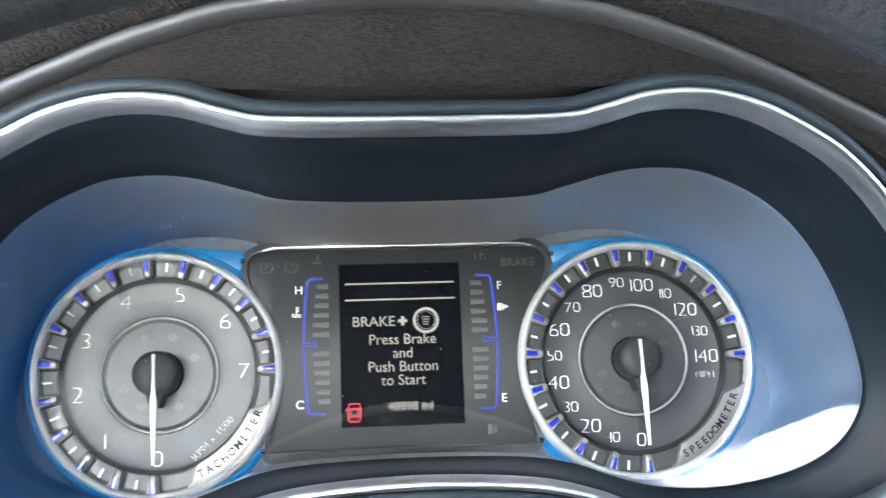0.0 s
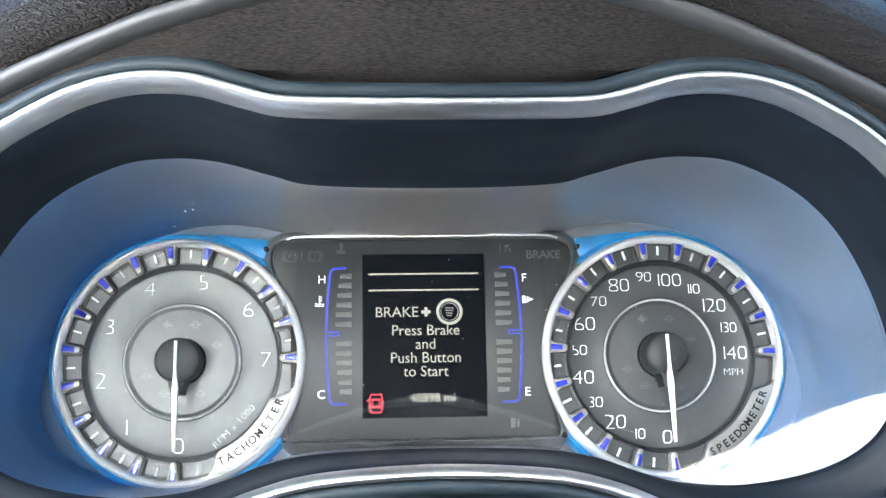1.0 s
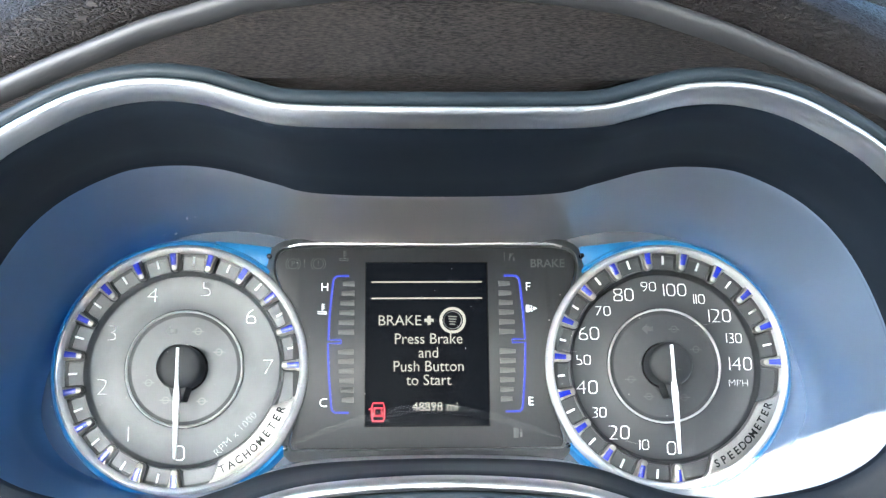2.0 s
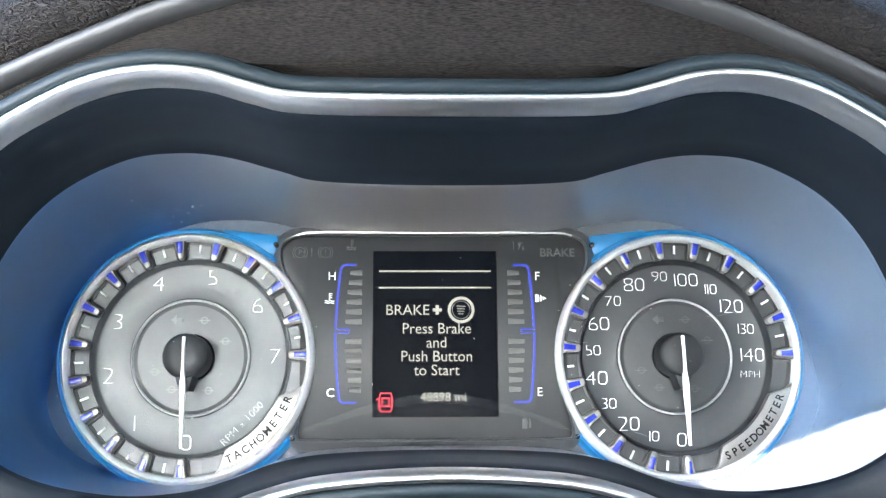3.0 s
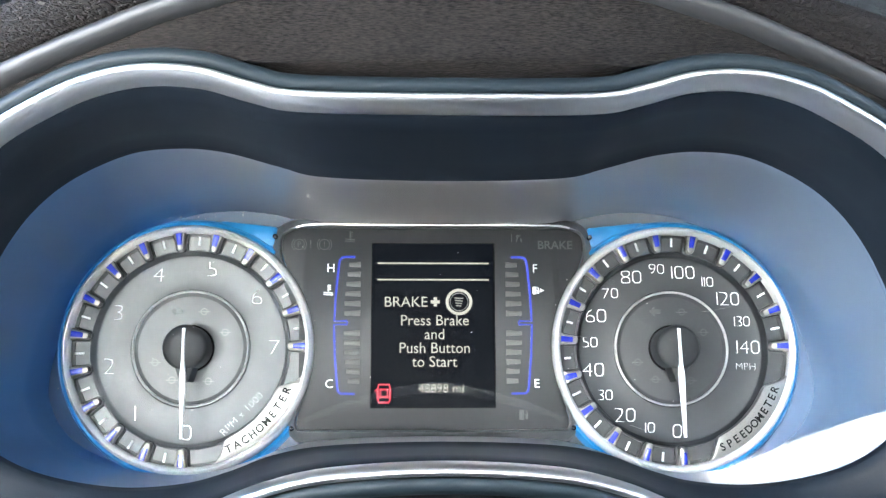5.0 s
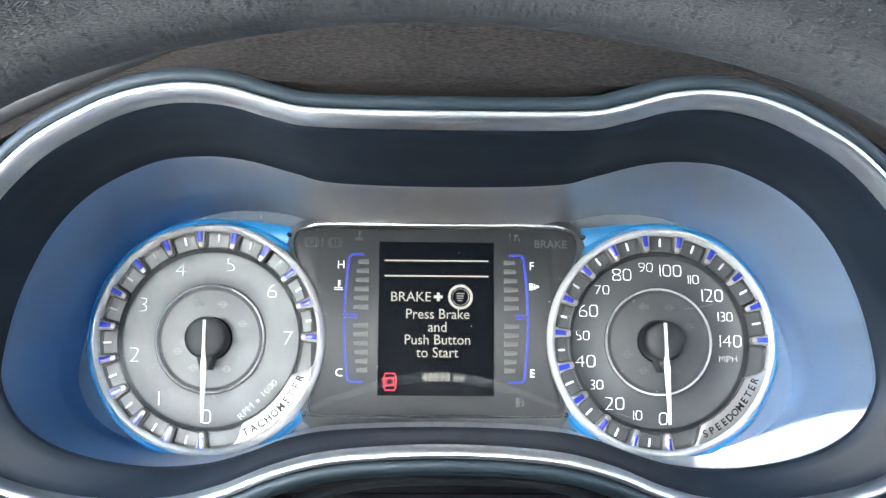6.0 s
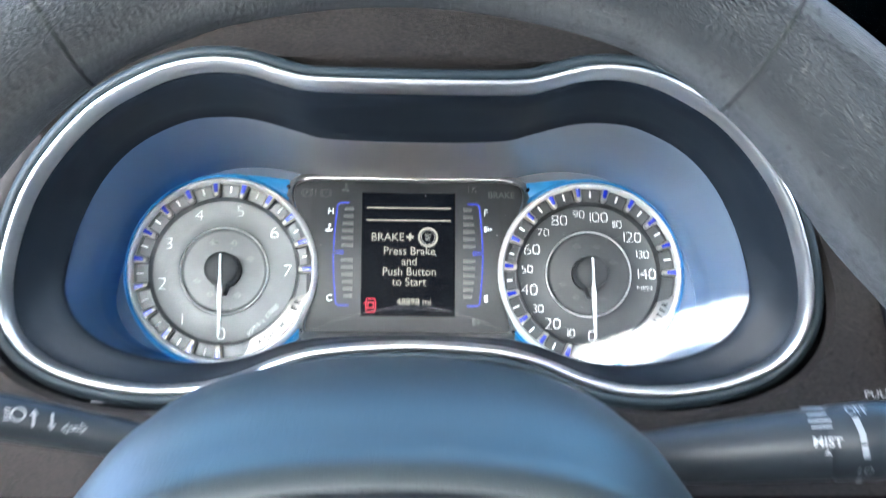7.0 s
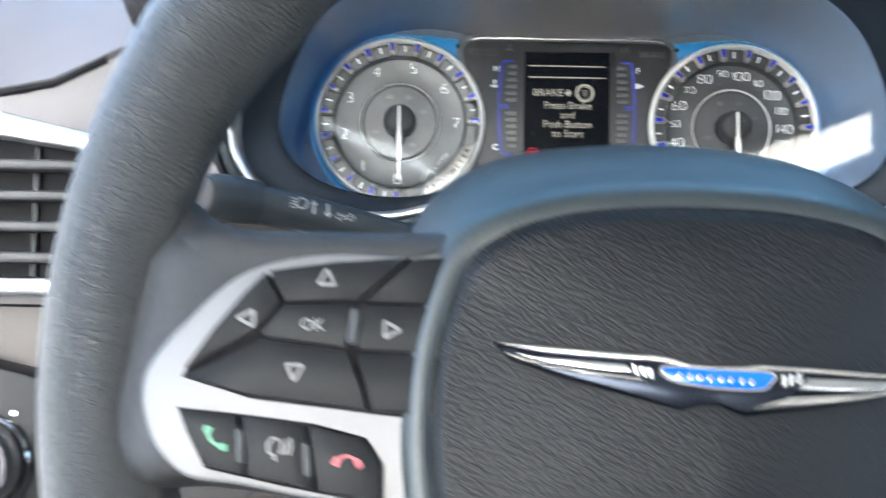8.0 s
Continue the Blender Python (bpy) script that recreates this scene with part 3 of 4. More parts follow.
part("panel_trim", rings_mesh([[face_map(p.x + q.x * a, p.y + q.y * a, h) for p, q in zip(pan_line, pn)] for a, h in ((.0002, -.002), (.0003, .0008), (.0008, .0013), (.0014, .0008), (.0022, -.001), (.0040, -.0022), (.0055, -.0060))]),
     DIAL, panel, "satin grey edge strip", smooth=70)
part("top_line", ribbon([(-.0600, .0424), (-.0560, .0434), (-.050, .0437), (.050, .0437), (.0560, .0434), (.0600, .0424)], .0008, .0018, face_map, .0015), RING, panel, "thin bright line over the panel")
for sx in (-1, 1):
    for u, v in ((0.0690, 0.0385), (0.0600, -0.0440)):
        part("rivet", disc(0.0011, sx * u, v, 0.0012, face_map, 14, 0.003, 0.0003), SMOKE, panel)

# display
W, H = 0.02665, 0.0355
screen = part("display", box((-W, -H, -0.001), (W, H, 0.0004), 0.0002, face_map), SCREEN, cluster, "black display lit with a start message")
part("display_frame", ribbon([(-W, -H), (-W, H), (W, H), (W, -H)], 0.0005, 0.0007, face_map, 0.0006, closed=True), HOLE, screen)
TN = 0.00055
for v, w in ((0.0268, 0.0484), (0.0196, 0.0484)):
    part("rule_line", ribbon([(-w / 2, v), (w / 2, v)], 0.0007, TN, face_map, 0.0001), LIT_TEXT, screen)
part("message_line", letters("BRAKE", 0.0064, -0.0119, 0.0097, TN, face_map), LIT_TEXT, screen)
part("plus_sign", joined(ribbon([(-0.0011, 0.0099), (0.0029, 0.0099)], 0.0014, TN, face_map, 0.0001), ribbon([(0.0009, 0.0079), (0.0009, 0.0119)], 0.0014, TN + 0.0001, face_map, 0.0001)), LIT_TEXT, screen)
part("button_icon", lathe([(.0045, TN), (.0058, TN)], 0.0112, 0.0099, face_map, 40), LIT_TEXT, screen, "pictured start button")
part("icon_ring", lathe([(.0036, TN), (.0040, TN)], 0.0112, 0.0099, face_map, 32), SEGMENT, screen, "dim inner ring of the pictured button")
part("icon_mark", joined(*[ribbon([(0.0092 + .0002 * k, 0.0116 - .0011 * k), (0.0131 - .0003 * k, 0.0114 - .0011 * k)], 0.0005, TN + .0001, face_map, 0.0001) for k in range(4)]), LIT_DIM, screen, "unreadable lines on the pictured button")
for text, v in (("Press Brake", 0.0017), ("and", -0.0043), ("Push Button", -0.0102), ("to Start", -0.0161)):
    part("message_line", letters(text, 0.0066, 0.0006, v, TN, face_map, wide=0.95), LIT_TEXT, screen)
part("odometer_reading", letters("48898 mi", 0.0054, 0.0034, -0.0274, TN, face_map, wide=0.97), LIT_TEXT, screen)
car = [(-.0028, -.0030), (-.0030, .0010), (-.0024, .0034), (.0024, .0034), (.0030, .0010), (.0028, -.0030), (.0022, -.0042), (-.0022, -.0042)]
icon = [ribbon([(-.0211 + a * .92, -.0290 + b) for a, b in car], 0.0008, TN, face_map, 0.0001, closed=True), ribbon([(-.0231, -.0277), (-.0191, -.0277)], 0.0008, TN, face_map, 0.0001), ribbon([(-.0231, -.0309), (-.0191, -.0309)], 0.0008, TN, face_map, 0.0001),
        ribbon([(-.0238, -.0276), (-.0252, -.0284)], 0.0006, TN, face_map, 0.0001), ribbon([(-.0226, -.0277), (-.0226, -.0309)], 0.0006, TN + .0001, face_map, 0.0001), ribbon([(-.0196, -.0277), (-.0196, -.0309)], 0.0006, TN + .0001, face_map, 0.0001)]
part("door_icon", joined(*icon), LIT_RED, screen, "red car symbol")

# temperature and fuel bars beside the display
PN = 0.0004
for sx, top, low in ((-1, "H", "C"), (1, "F", "E")):
    up = [(.0340, .0296), (.0385, .0296), (.0398, .0292), (.0406, .0283), (.0410, .0265), (.0422, .0130), (.0427, .0016), (.0372, .0016), (.0372, .0001), (.0428, .0001), (.0423, -.0130), (.0411, -.0265), (.0407, -.0284), (.0396, -.0294), (.0335, -.0295)]
    part("gauge_bracket", ribbon([(sx * a, b) for a, b in up[:8]], 0.0009, PN, face_map, 0.0003), LIT_BLUE, panel, "blue outline of a bar gauge")
    part("gauge_bracket", ribbon([(sx * a, b) for a, b in up[7:]], 0.0009, PN, face_map, 0.0003), LIT_BLUE, panel)
    for i in range(12):
        z = .0262 - i * .00425 if i < 6 else -.0036 - (i - 6) * .0041
        w = (.0050, .0056, .0061, .0065, .0068, .0069, .0069, .0068, .0065, .0061, .0056, .0050)[i]
        inner = .0316
        part("gauge_segment", plate([(sx * inner, z - .00125), (sx * inner, z + .00125), (sx * (inner + w), z + .0008), (sx * (inner + w), z - .0009)][::sx], 0.0, PN, face_map, 0.0001), SEGMENT, panel)
    part("gauge_letter", letters(top, 0.0052, sx * .0445, .0245, PN, face_map, bold=0.0), WHITE, panel)
    part("gauge_letter", letters(low, 0.0052, sx * .0445, -.0254, PN, face_map, bold=0.0), WHITE, panel)


def thermo(u, v, s, mat):
    b = [ribbon([(u, v + 3 * s), (u, v - .6 * s)], .55 * s, PN, face_map)]
    for k in (2.6, 1.6, .6):
        b.append(ribbon([(u, v + k * s), (u + 1.3 * s, v + k * s)], .4 * s, PN, face_map))
    for d in (-1.1, -2.1):
        b.append(ribbon([(u + (i - 4) * .6 * s, v + d * s + .25 * s * math.sin(i * 1.6)) for i in range(9)], .4 * s, PN, face_map))
    part("temperature_symbol", joined(*b), mat, panel)


thermo(-.0455, .0148, .00085, WHITE)
thermo(-.0364, .0383, .00085, FAINT)


def pump(u, v, s, mat, arrow):
    b = [plate([(u - s, v - 1.5 * s), (u - s, v + 1.5 * s), (u + .5 * s, v + 1.5 * s), (u + .5 * s, v - 1.5 * s)], 0, PN, face_map, .0001),
         ribbon([(u + .6 * s, v + .2 * s), (u + 1.1 * s, v), (u + 1.1 * s, v - 1.2 * s), (u + 1.5 * s, v - 1.2 * s), (u + 1.5 * s, v + .6 * s), (u + 1.0 * s, v + 1.3 * s)], .35 * s, PN, face_map)]
    if arrow:
        b.append(plate([(u + 2.1 * s, v - .8 * s), (u + 2.1 * s, v + .8 * s), (u + 3.7 * s, v)], 0, PN, face_map, .0001))
    part("fuel_pump_symbol", joined(*b), mat, panel)


pump(.0445, .0150, .00105, WHITE, True)
pump(.0382, -.0385, .0014, FAINT, False)
part("warning_word", letters("BRAKE", 0.0052, .0535, .0349, PN, face_map, bold=0.0001), FAINT, panel)
for u, ch in ((-.0585, "P"), (-.0475, "!")):
    part("warning_symbol", joined(lathe([(.0021, PN), (.0024, PN)], u, .0350, face_map, 30), lathe([(.0030, PN), (.0033, PN)], u, .0350, face_map, 12, 130, 230), lathe([(.0030, PN), (.0033, PN)], u, .0350, face_map, 12, -50, 50), letters(ch, .0034, u, .0350, PN, face_map)), FAINT, panel)
part("warning_symbol", letters("!", .0052, -.0535, .0350, PN, face_map), FAINT, panel)
part("warning_symbol", joined(ribbon([(.0345, .0362), (.0345, .0400)], .0003, PN, face_map), ribbon([(.0365, .0364), (.0372, .0384), (.0385, .0396)], .0005, PN, face_map), ribbon([(.0388, .0362), (.0386, .0380)], .0005, PN, face_map), disc(.0007, .0372, .0390, PN, face_map, 10)), FAINT, panel)


def gauge(name, cu, marks, a0, a1, word, unit, needle_deg, label, face):
    """A dial with a toothed chrome ring, printed numbers and a needle."""
    cv = -0.0100
    to = face_map
    ghost = GHOST if face is DIAL else FAINT

    def on_dish(u, v, n):
        """On the dished face, which falls away from the inner ring."""
        r = math.hypot(u - cu, v - cv)
        return face_map(u, v, n - .004 - .0020 * max(0.0, min(1.0, (r - .0240) / .0162)))
    dial = part(name, lathe([(.0002, -.004), (.0240, -.004), (.0262, -.0043), (.0402, -.0060), (.0408, -.0056), (.0413, -.0042), (.0418, -.0026), (.0423, -.0020), (.0428, -.0022), (.0431, -.0034), (.0432, -.0050)], cu, cv, to, 96), face, cluster, label, smooth=50)
    part("tick_band", lathe([(.0426, -.0032), (.0440, -.0031), (.0500, -.0026), (.0515, -.0026)], cu, cv, to, 96), face, dial, "matte band under the ticks", smooth=50)
    # Dark band painting the shade at the ring's inner edge.
    part("ring_shade_band", lathe([(.0487, -.0029), (.0488, -.0022), (.0499, -.0020)], cu, cv, to, 96), RING_SHADE, dial, smooth=50)
    part("bezel_ring", lathe([(.0497, -.0006), (.0499, .0022), (.0505, .0040), (.0514, .0046), (.0524, .0040), (.0531, .0022), (.0535, -.0010), (.0536, -.0075)], cu, cv, to, 128), RING, dial, "satin chrome dial ring", smooth=60)
    part("halo", lathe([(.0537, -.0060), (.0539, -.0020), (.0551, -.0014), (.0562, -.0026), (.0570, -.0075)], cu, cv, to, 96), HALO, dial, "thin light-blue ring", smooth=60)
    steps = len(marks) - 1
    for i in range(steps + 1):
        a = radians(a0 + (a1 - a0) * i / steps)
        e, s = Vector((math.cos(a), math.sin(a))), Vector((-math.sin(a), math.cos(a)))
        c = Vector((cu, cv))
        tooth = [c + e * .0500 + s * .0027, c + e * .0478 + s * .0021, c + e * .0432 + s * .0016, c + e * .0422 + s * .0008, c + e * .0422 - s * .0008, c + e * .0432 - s * .0016, c + e * .0478 - s * .0021, c + e * .0500 - s * .0027]
        gap = [c + e * .0500 + s * .0038, c + e * .0478 + s * .0030, c + e * .0428 + s * .0024, c + e * .0417 + s * .0012, c + e * .0417 - s * .0012, c + e * .0428 - s * .0024, c + e * .0478 - s * .0030, c + e * .0500 - s * .0038]
        # Dark plate under each tooth paints the shadow along its outline.
        part("tooth_shade", plate(gap, -0.0034, -0.0016, to, 0.0003), RING_SHADE, dial, smooth=30)
        part("ring_tooth", plate(tooth, -0.0034, 0.0024, to, 0.0007), CRESCENT, dial, smooth=30)
        blue = [c + e * .0497 + s * .0013, c + e * .0446 + s * .0010, c + e * .0446 - s * .0010, c + e * .0497 - s * .0013]
        part("blue_tick", plate(blue, 0.0015, 0.0027, to, 0.0002), TICK_BLUE, dial, smooth=30)
        if i < steps:
            b = radians(a0 + (a1 - a0) * (i + .5) / steps)
            e2 = Vector((math.cos(b), math.sin(b)))
            part("white_tick", ribbon([c + e2 * .0448, c + e2 * .0494], .0009, -0.0022, to, .0006), WHITE, dial)
        if marks[i]:
            size = .0097 if "" in marks else .0087 if int(marks[i]) % 20 == 0 else .0066
            r = .0357 if len(marks[i]) < 3 else .0345
            part("numeral", numerals(marks[i], size, *(c + e * r), .0003, on_dish), WHITE, dial)
    # crescent with the dial's name
    arc = []
    for d in range(0, 61, 3):
        f = d / 60
        ramp = min(1, min(f, 1 - f) / 0.17)
        ramp = ramp * ramp * (3 - 2 * ramp)
        a = radians(285 + 61 * f)
        arc.append(Vector((cu, cv)) + Vector((math.cos(a), math.sin(a))) * (.0498 - .0082 * ramp))
    outer = [Vector((cu, cv)) + Vector((math.cos(radians(346 - 61 * k / 20)), math.sin(radians(346 - 61 * k / 20)))) * .0502 for k in range(21)]
    part("name_crescent", plate(arc + outer, -0.0012, 0.0022, to, 0.0006), CRESCENT, dial, "satin silver crescent", smooth=30)
    part("dial_name", arc_letters(word, .0047, cu, cv, .0463, 294, 337, 0.0024, to, bold=.00010, wide=0.95), INK, dial)
    part("unit_mark", letters(*unit[:2], cu + unit[2], cv + unit[3], .0003, on_dish, unit[4], bold=-.00014, wide=1.1), WHITE, dial)
    part("accent_ring", lathe([(.0242, -.0042), (.0243, -.0030), (.0247, -.0027), (.0251, -.0030), (.0252, -.0042)], cu, cv, to, 96), RING, dial, "thin silver inner ring", smooth=60)
    part("accent_groove", lathe([(.0226, -.0039), (.0240, -.0037)], cu, cv, to, 96), HUB, dial)
    part("accent_groove", lathe([(.0252, -.0040), (.0257, -.0038)], cu, cv, to, 96), HUB, dial)
    # Black disc: the recess on the speedometer, only hub shadow on the tachometer.
    part("shaft_recess_shade", disc(.0102, cu, cv, -0.0036, to, 40), HOLE, dial, "black disc for the recess and shadow round the hub")
    q = radians(needle_deg)
    e, s = Vector((math.cos(q), math.sin(q))), Vector((-math.sin(q), math.cos(q)))
    c = Vector((cu, cv))
    part("hub", joined(lathe([(.0093, -.0040), (.0095, .0066), (.0091, .0080), (.0078, .0090), (.0045, .0096), (.0002, .0098)], cu, cv, to, 48),
               plate([c + s * .0062, c + e * .0100 + s * .0034, c + e * .0145 + s * .0020, c + e * .0145 - s * .0020, c + e * .0100 - s * .0034, c - s * .0062], -.002, .0078, to, .0006)), HUB, dial, "round black hub", smooth=50)
    pts = [c - e * .0078 + s * .0006, c + e * .0070 + s * .0007, c + e * .0125 + s * .0013, c + e * .0378 + s * .0005, c + e * .0378 - s * .0005, c + e * .0125 - s * .0013, c + e * .0070 - s * .0007, c - e * .0078 - s * .0006]
    part("needle", plate(pts, .0088, .0106, to, .0004), NEEDLE, dial, "white needle resting at zero", smooth=30)
    # unlit symbols on the dial
    part("unlit_symbol", plate([c + Vector(p) for p in ((-.0092, .0162), (-.0068, .0184), (-.0068, .0172), (-.0042, .0172), (-.0042, .0152), (-.0068, .0152), (-.0068, .0140))], -.0041, -.0037, to, .0001), ghost, dial)
    for du, dv in ((.0052, .0160), (.0145, .0070), (-.0150, -.0060), (-.0075, -.0135), (.0080, -.0140)):
        part("unlit_symbol", joined(lathe([(.0011, -.0038), (.0016, -.0038)], cu + du, cv + dv, to, 18), ribbon([c + Vector((du - .0026, dv)), c + Vector((du + .0026, dv))], .0004, -.0037, to)), ghost, dial)
    return dial


tach_marks = ["0", "", "1", "", "2", "", "3", "", "4", "", "5", "", "6", "", "7"]
gauge("tachometer", -0.1046, tach_marks, 268.6, 1.0, "TACHOMETER", ("RPM x 1000", .0044, .0225, -.0280, 46), 270.8, "silver-grey engine speed dial", DIAL)
gauge("speedometer", 0.1046, [str(10 * i) for i in range(15)], 272.5, 1.0, "SPEEDOMETER", ("MPH", .0044, .0330, -.0080, 0), 271.2, "grey road speed dial, darkened as the dimmer side", DIAL_DIM)
for sx in (-1, 1):
    wing = [(sx * .0930, .0458), (sx * .0690, .0432), (sx * .0675, .0360), (sx * .0735, .0335), (sx * .0800, .0395)]
    part("halo_wing", plate(wing[::sx], -.0072, -.0020, face_map, .0008), HALO, cluster, "light-blue corner beside the dial")

# ---- steering wheel ----
WC = Vector((-0.003, -0.325, -0.1225))
tilt = math.atan(0.2)
WM = Matrix.Translation(WC) @ Matrix.Rotation(-tilt, 4, "X") @ Matrix.Rotation(radians(90), 4, "X")


def on_wheel(u, v, n):
    """Plane places on the wheel, in the cluster's x and z at the wheel, and height towards the driver."""
    return WM @ Vector((u - WC.x, (v - WC.z) * 1.02, n))


wheel = thing("steering_wheel", tuple(WC), "black leather steering wheel with silver spoke trim", "steering wheel")
RIM_C, RIM_T = Vector((-0.0052, -0.305, -0.1475)), 0.0193


def bell(x, at, wide):
    return math.exp(-((x - at) / wide) ** 2)


def rim_point(a, b, lift=0.0):
    """A place on the rim: a round the wheel, b round the leather, lift off its skin. Thumb grips swell its inner side."""
    ca, sa = math.cos(a), math.sin(a)
    deg = math.degrees(a) % 360
    deg = 180 - deg if deg < 90 else deg
    grip = .0048 * bell(deg, 139, 9) - .0026 * bell(deg, 115, 11) - .0022 * bell(deg, 161, 8)
    core = Vector(((0.1710 - grip / 2) * ca, 0, (0.191 - grip / 2) * sa))
    r = RIM_T + grip / 2 + lift
    return RIM_C + core + Vector((ca, 0, sa)) * r * math.cos(b) + Vector((0, -1, 0)) * r * math.sin(b)


rim_rings = [[rim_point(2 * math.pi * i / 144, 2 * math.pi * k / 28) for k in range(28)] for i in range(144)]
rim_rings.append(rim_rings[0])
rim = part("rim", rings_mesh(rim_rings), RIM_LEATHER, wheel, "grained black leather rim", smooth=60)
uv = rim.data.uv_layers.new(name="along_rim")
for poly in rim.data.polygons:
    spots = [(rim.data.vertices[v].index // 28, (rim.data.vertices[v].index + 7) % 28) for v in poly.vertices]
    wrap = max(s[1] for s in spots) - min(s[1] for s in spots) > 14
    for loop, (i, k) in zip(poly.loop_indices, spots):
        v = (k + 28 if wrap and k < 14 else k) * 2 * math.pi * RIM_T / 28
        uv.data[loop].uv = (i * 2 * math.pi * 0.18 / 144, v)
for deg in (57, 121, 238, 302):
    rows = [[rim_point(radians(deg) + off / 0.18, 2 * math.pi * k / 28, h) for k in range(28)] for off, h in ((-.0008, -.0004), (-.0003, .0003), (.0003, .0003), (.0008, -.0004))]
    part("seam", rings_mesh(rows), SEAM, wheel, smooth=60)

PX = -0.0082
PAD_HALF = [(0, -.0850), (.0313, -.0870), (.0550, -.0932), (.0710, -.1045), (.0785, -.1205), (.0835, -.1430), (.0835, -.1710), (.0765, -.1950), (.0510, -.2140), (0, -.2220)]
pad_line = even(spline(mirrored(PAD_HALF, PX)), 160)
pad_n = normals(pad_line)
pad_mid = Vector((PX, -0.150))


def on_cover(u, v, n):
    """The cover's two flaps meet in a faint ridge down the middle."""
    low = max(0.0, min(1.0, (-0.105 - v) / 0.02)) * max(0.0, min(1.0, (n - .0083) / .005))
    return on_wheel(u, v, n - 0.062 * low * (math.sqrt((u + .006) ** 2 + 4e-7)))


rings = []
for out, n, f in ((.0200, -.085, 0), (.0190, -.065, 0), (.0150, -.04, 0), (.0090, -.022, 0), (.0042, -.013, 0), (.0008, -.0070, 0), (-.0016, -.0015, 0), (-.0046, .0035, 0), (-.0074, .0066, 0), (-.0096, .0078, 0), (-.0116, .0083, 0), (-.0128, .0083, 0), (-.0137, .0086, 0), (-.0148, .0095, 0),
                  (-.0161, .0107, .0), (-.0176, .0115, .0), (-.0176, .0120, .04), (-.0176, .0132, .14), (-.0176, .0145, .3), (-.0176, .0155, .5), (-.0176, .0161, .7), (-.0176, .0164, .9)):
    rings.append([on_cover(*((p + q * min(out, .003 + max(0, out - .003) * max(0, q.y) ** 1.5)).lerp(pad_mid, f) + Vector((0, max(0, -n) * .2))), n - .0026 * bell(out, -.0132, .0022) * q.x * q.x * (f == 0)) for p, q in zip(pad_line, pad_n)])
CREASE = 11
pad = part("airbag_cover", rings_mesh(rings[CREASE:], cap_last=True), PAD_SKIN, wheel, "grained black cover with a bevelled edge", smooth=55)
# The shoulder's colour carries the sky's teal sheen.
part("cover_edge", rings_mesh(rings[:CREASE + 1]), PAD_EDGE, pad, "smooth satin black shoulder with teal sky sheen in its colour", smooth=55)

# wings emblem on the cover
EN = 0.0172
top_edge = [(-.0636, -.1377), (-.0515, -.1384), (-.0360, -.1395), (-.0220, -.1403), (-.0181, -.1409), (-.0143, -.1421), (-.0081, -.1427), (.0005, -.1426), (.0040, -.1421), (.0155, -.1426), (.0313, -.1436), (.0480, -.1446)]
low_edge = [(-.0593, -.1416), (-.0454, -.1460), (-.0314, -.1495), (-.0166, -.1535), (-.0112, -.1522), (-.0065, -.1522), (-.0003, -.1547), (.0171, -.1524), (.0313, -.1503), (.0439, -.1477)]
# Dark base paints the chrome's dark reflections; brighter strips on it paint the light ones.
emblem = part("emblem", plate(top_edge + low_edge[::-1], EN - .003, EN + .0010, on_wheel, .0008), SMOKE, pad, "chrome winged emblem, dark reflections put in its base colour", smooth=25)
upper = [(u, v - .0013) for u, v in top_edge[1:-1]]
part("emblem_edge", plate(top_edge + upper[::-1], EN - .001, EN + .0017, on_wheel, .0003), WING, emblem, "bright upper edge of the wings", smooth=25)
part("emblem_feather", plate([(-.0601, -.1403), (-.0531, -.1409), (-.0298, -.1425), (-.0290, -.1448), (-.0360, -.1444), (-.0508, -.1424)], EN, EN + .0015, on_wheel, .0004), BRIGHT, emblem, smooth=25)
part("emblem_feather", plate([(-.0610, -.1400), (-.0508, -.1427), (-.0430, -.1437), (-.0267, -.1458), (-.0252, -.1470), (-.0430, -.1449), (-.0578, -.1420)], EN, EN + .0018, on_wheel, .0005), WING, emblem, smooth=25)
part("emblem_feather", plate([(.0155, -.1451), (.0451, -.1459), (.0431, -.1471), (.0281, -.1484), (.0123, -.1487)], EN, EN + .0015, on_wheel, .0004), BRIGHT, emblem, smooth=25)
part("emblem_feather", plate([(.0100, -.1499), (.0281, -.1489), (.0439, -.1468), (.0431, -.1480), (.0305, -.1500), (.0171, -.1519), (.0013, -.1531)], EN, EN + .0018, on_wheel, .0005), WING, emblem, smooth=25)
badge = spline([(-.0216, -.1433), (-.0181, -.1429), (-.0081, -.1433), (.0036, -.1438), (.0072, -.1446), (.0060, -.1467), (.0028, -.1484), (-.0081, -.1481), (-.0174, -.1469), (-.0205, -.1455)], n=4)
part("emblem_plate", plate(badge, EN, EN + .0020, on_wheel, .0005), ENAMEL, emblem, "blue enamel centre plate", smooth=25)
part("emblem_edge", ribbon(badge, .0005, EN + .0022, on_wheel, .0012, closed=True), WING, emblem)
for i in range(8):
    x = -.0176 + i * .0026
    part("emblem_bar", plate([(x, -.1459 - .0002 * i), (x + .0004, -.1444 - .0002 * i), (x + .0014, -.1444 - .0002 * i), (x + .0010, -.1459 - .0002 * i)], EN + .0018, EN + .0021, on_wheel, .0001), BRIGHT, emblem)
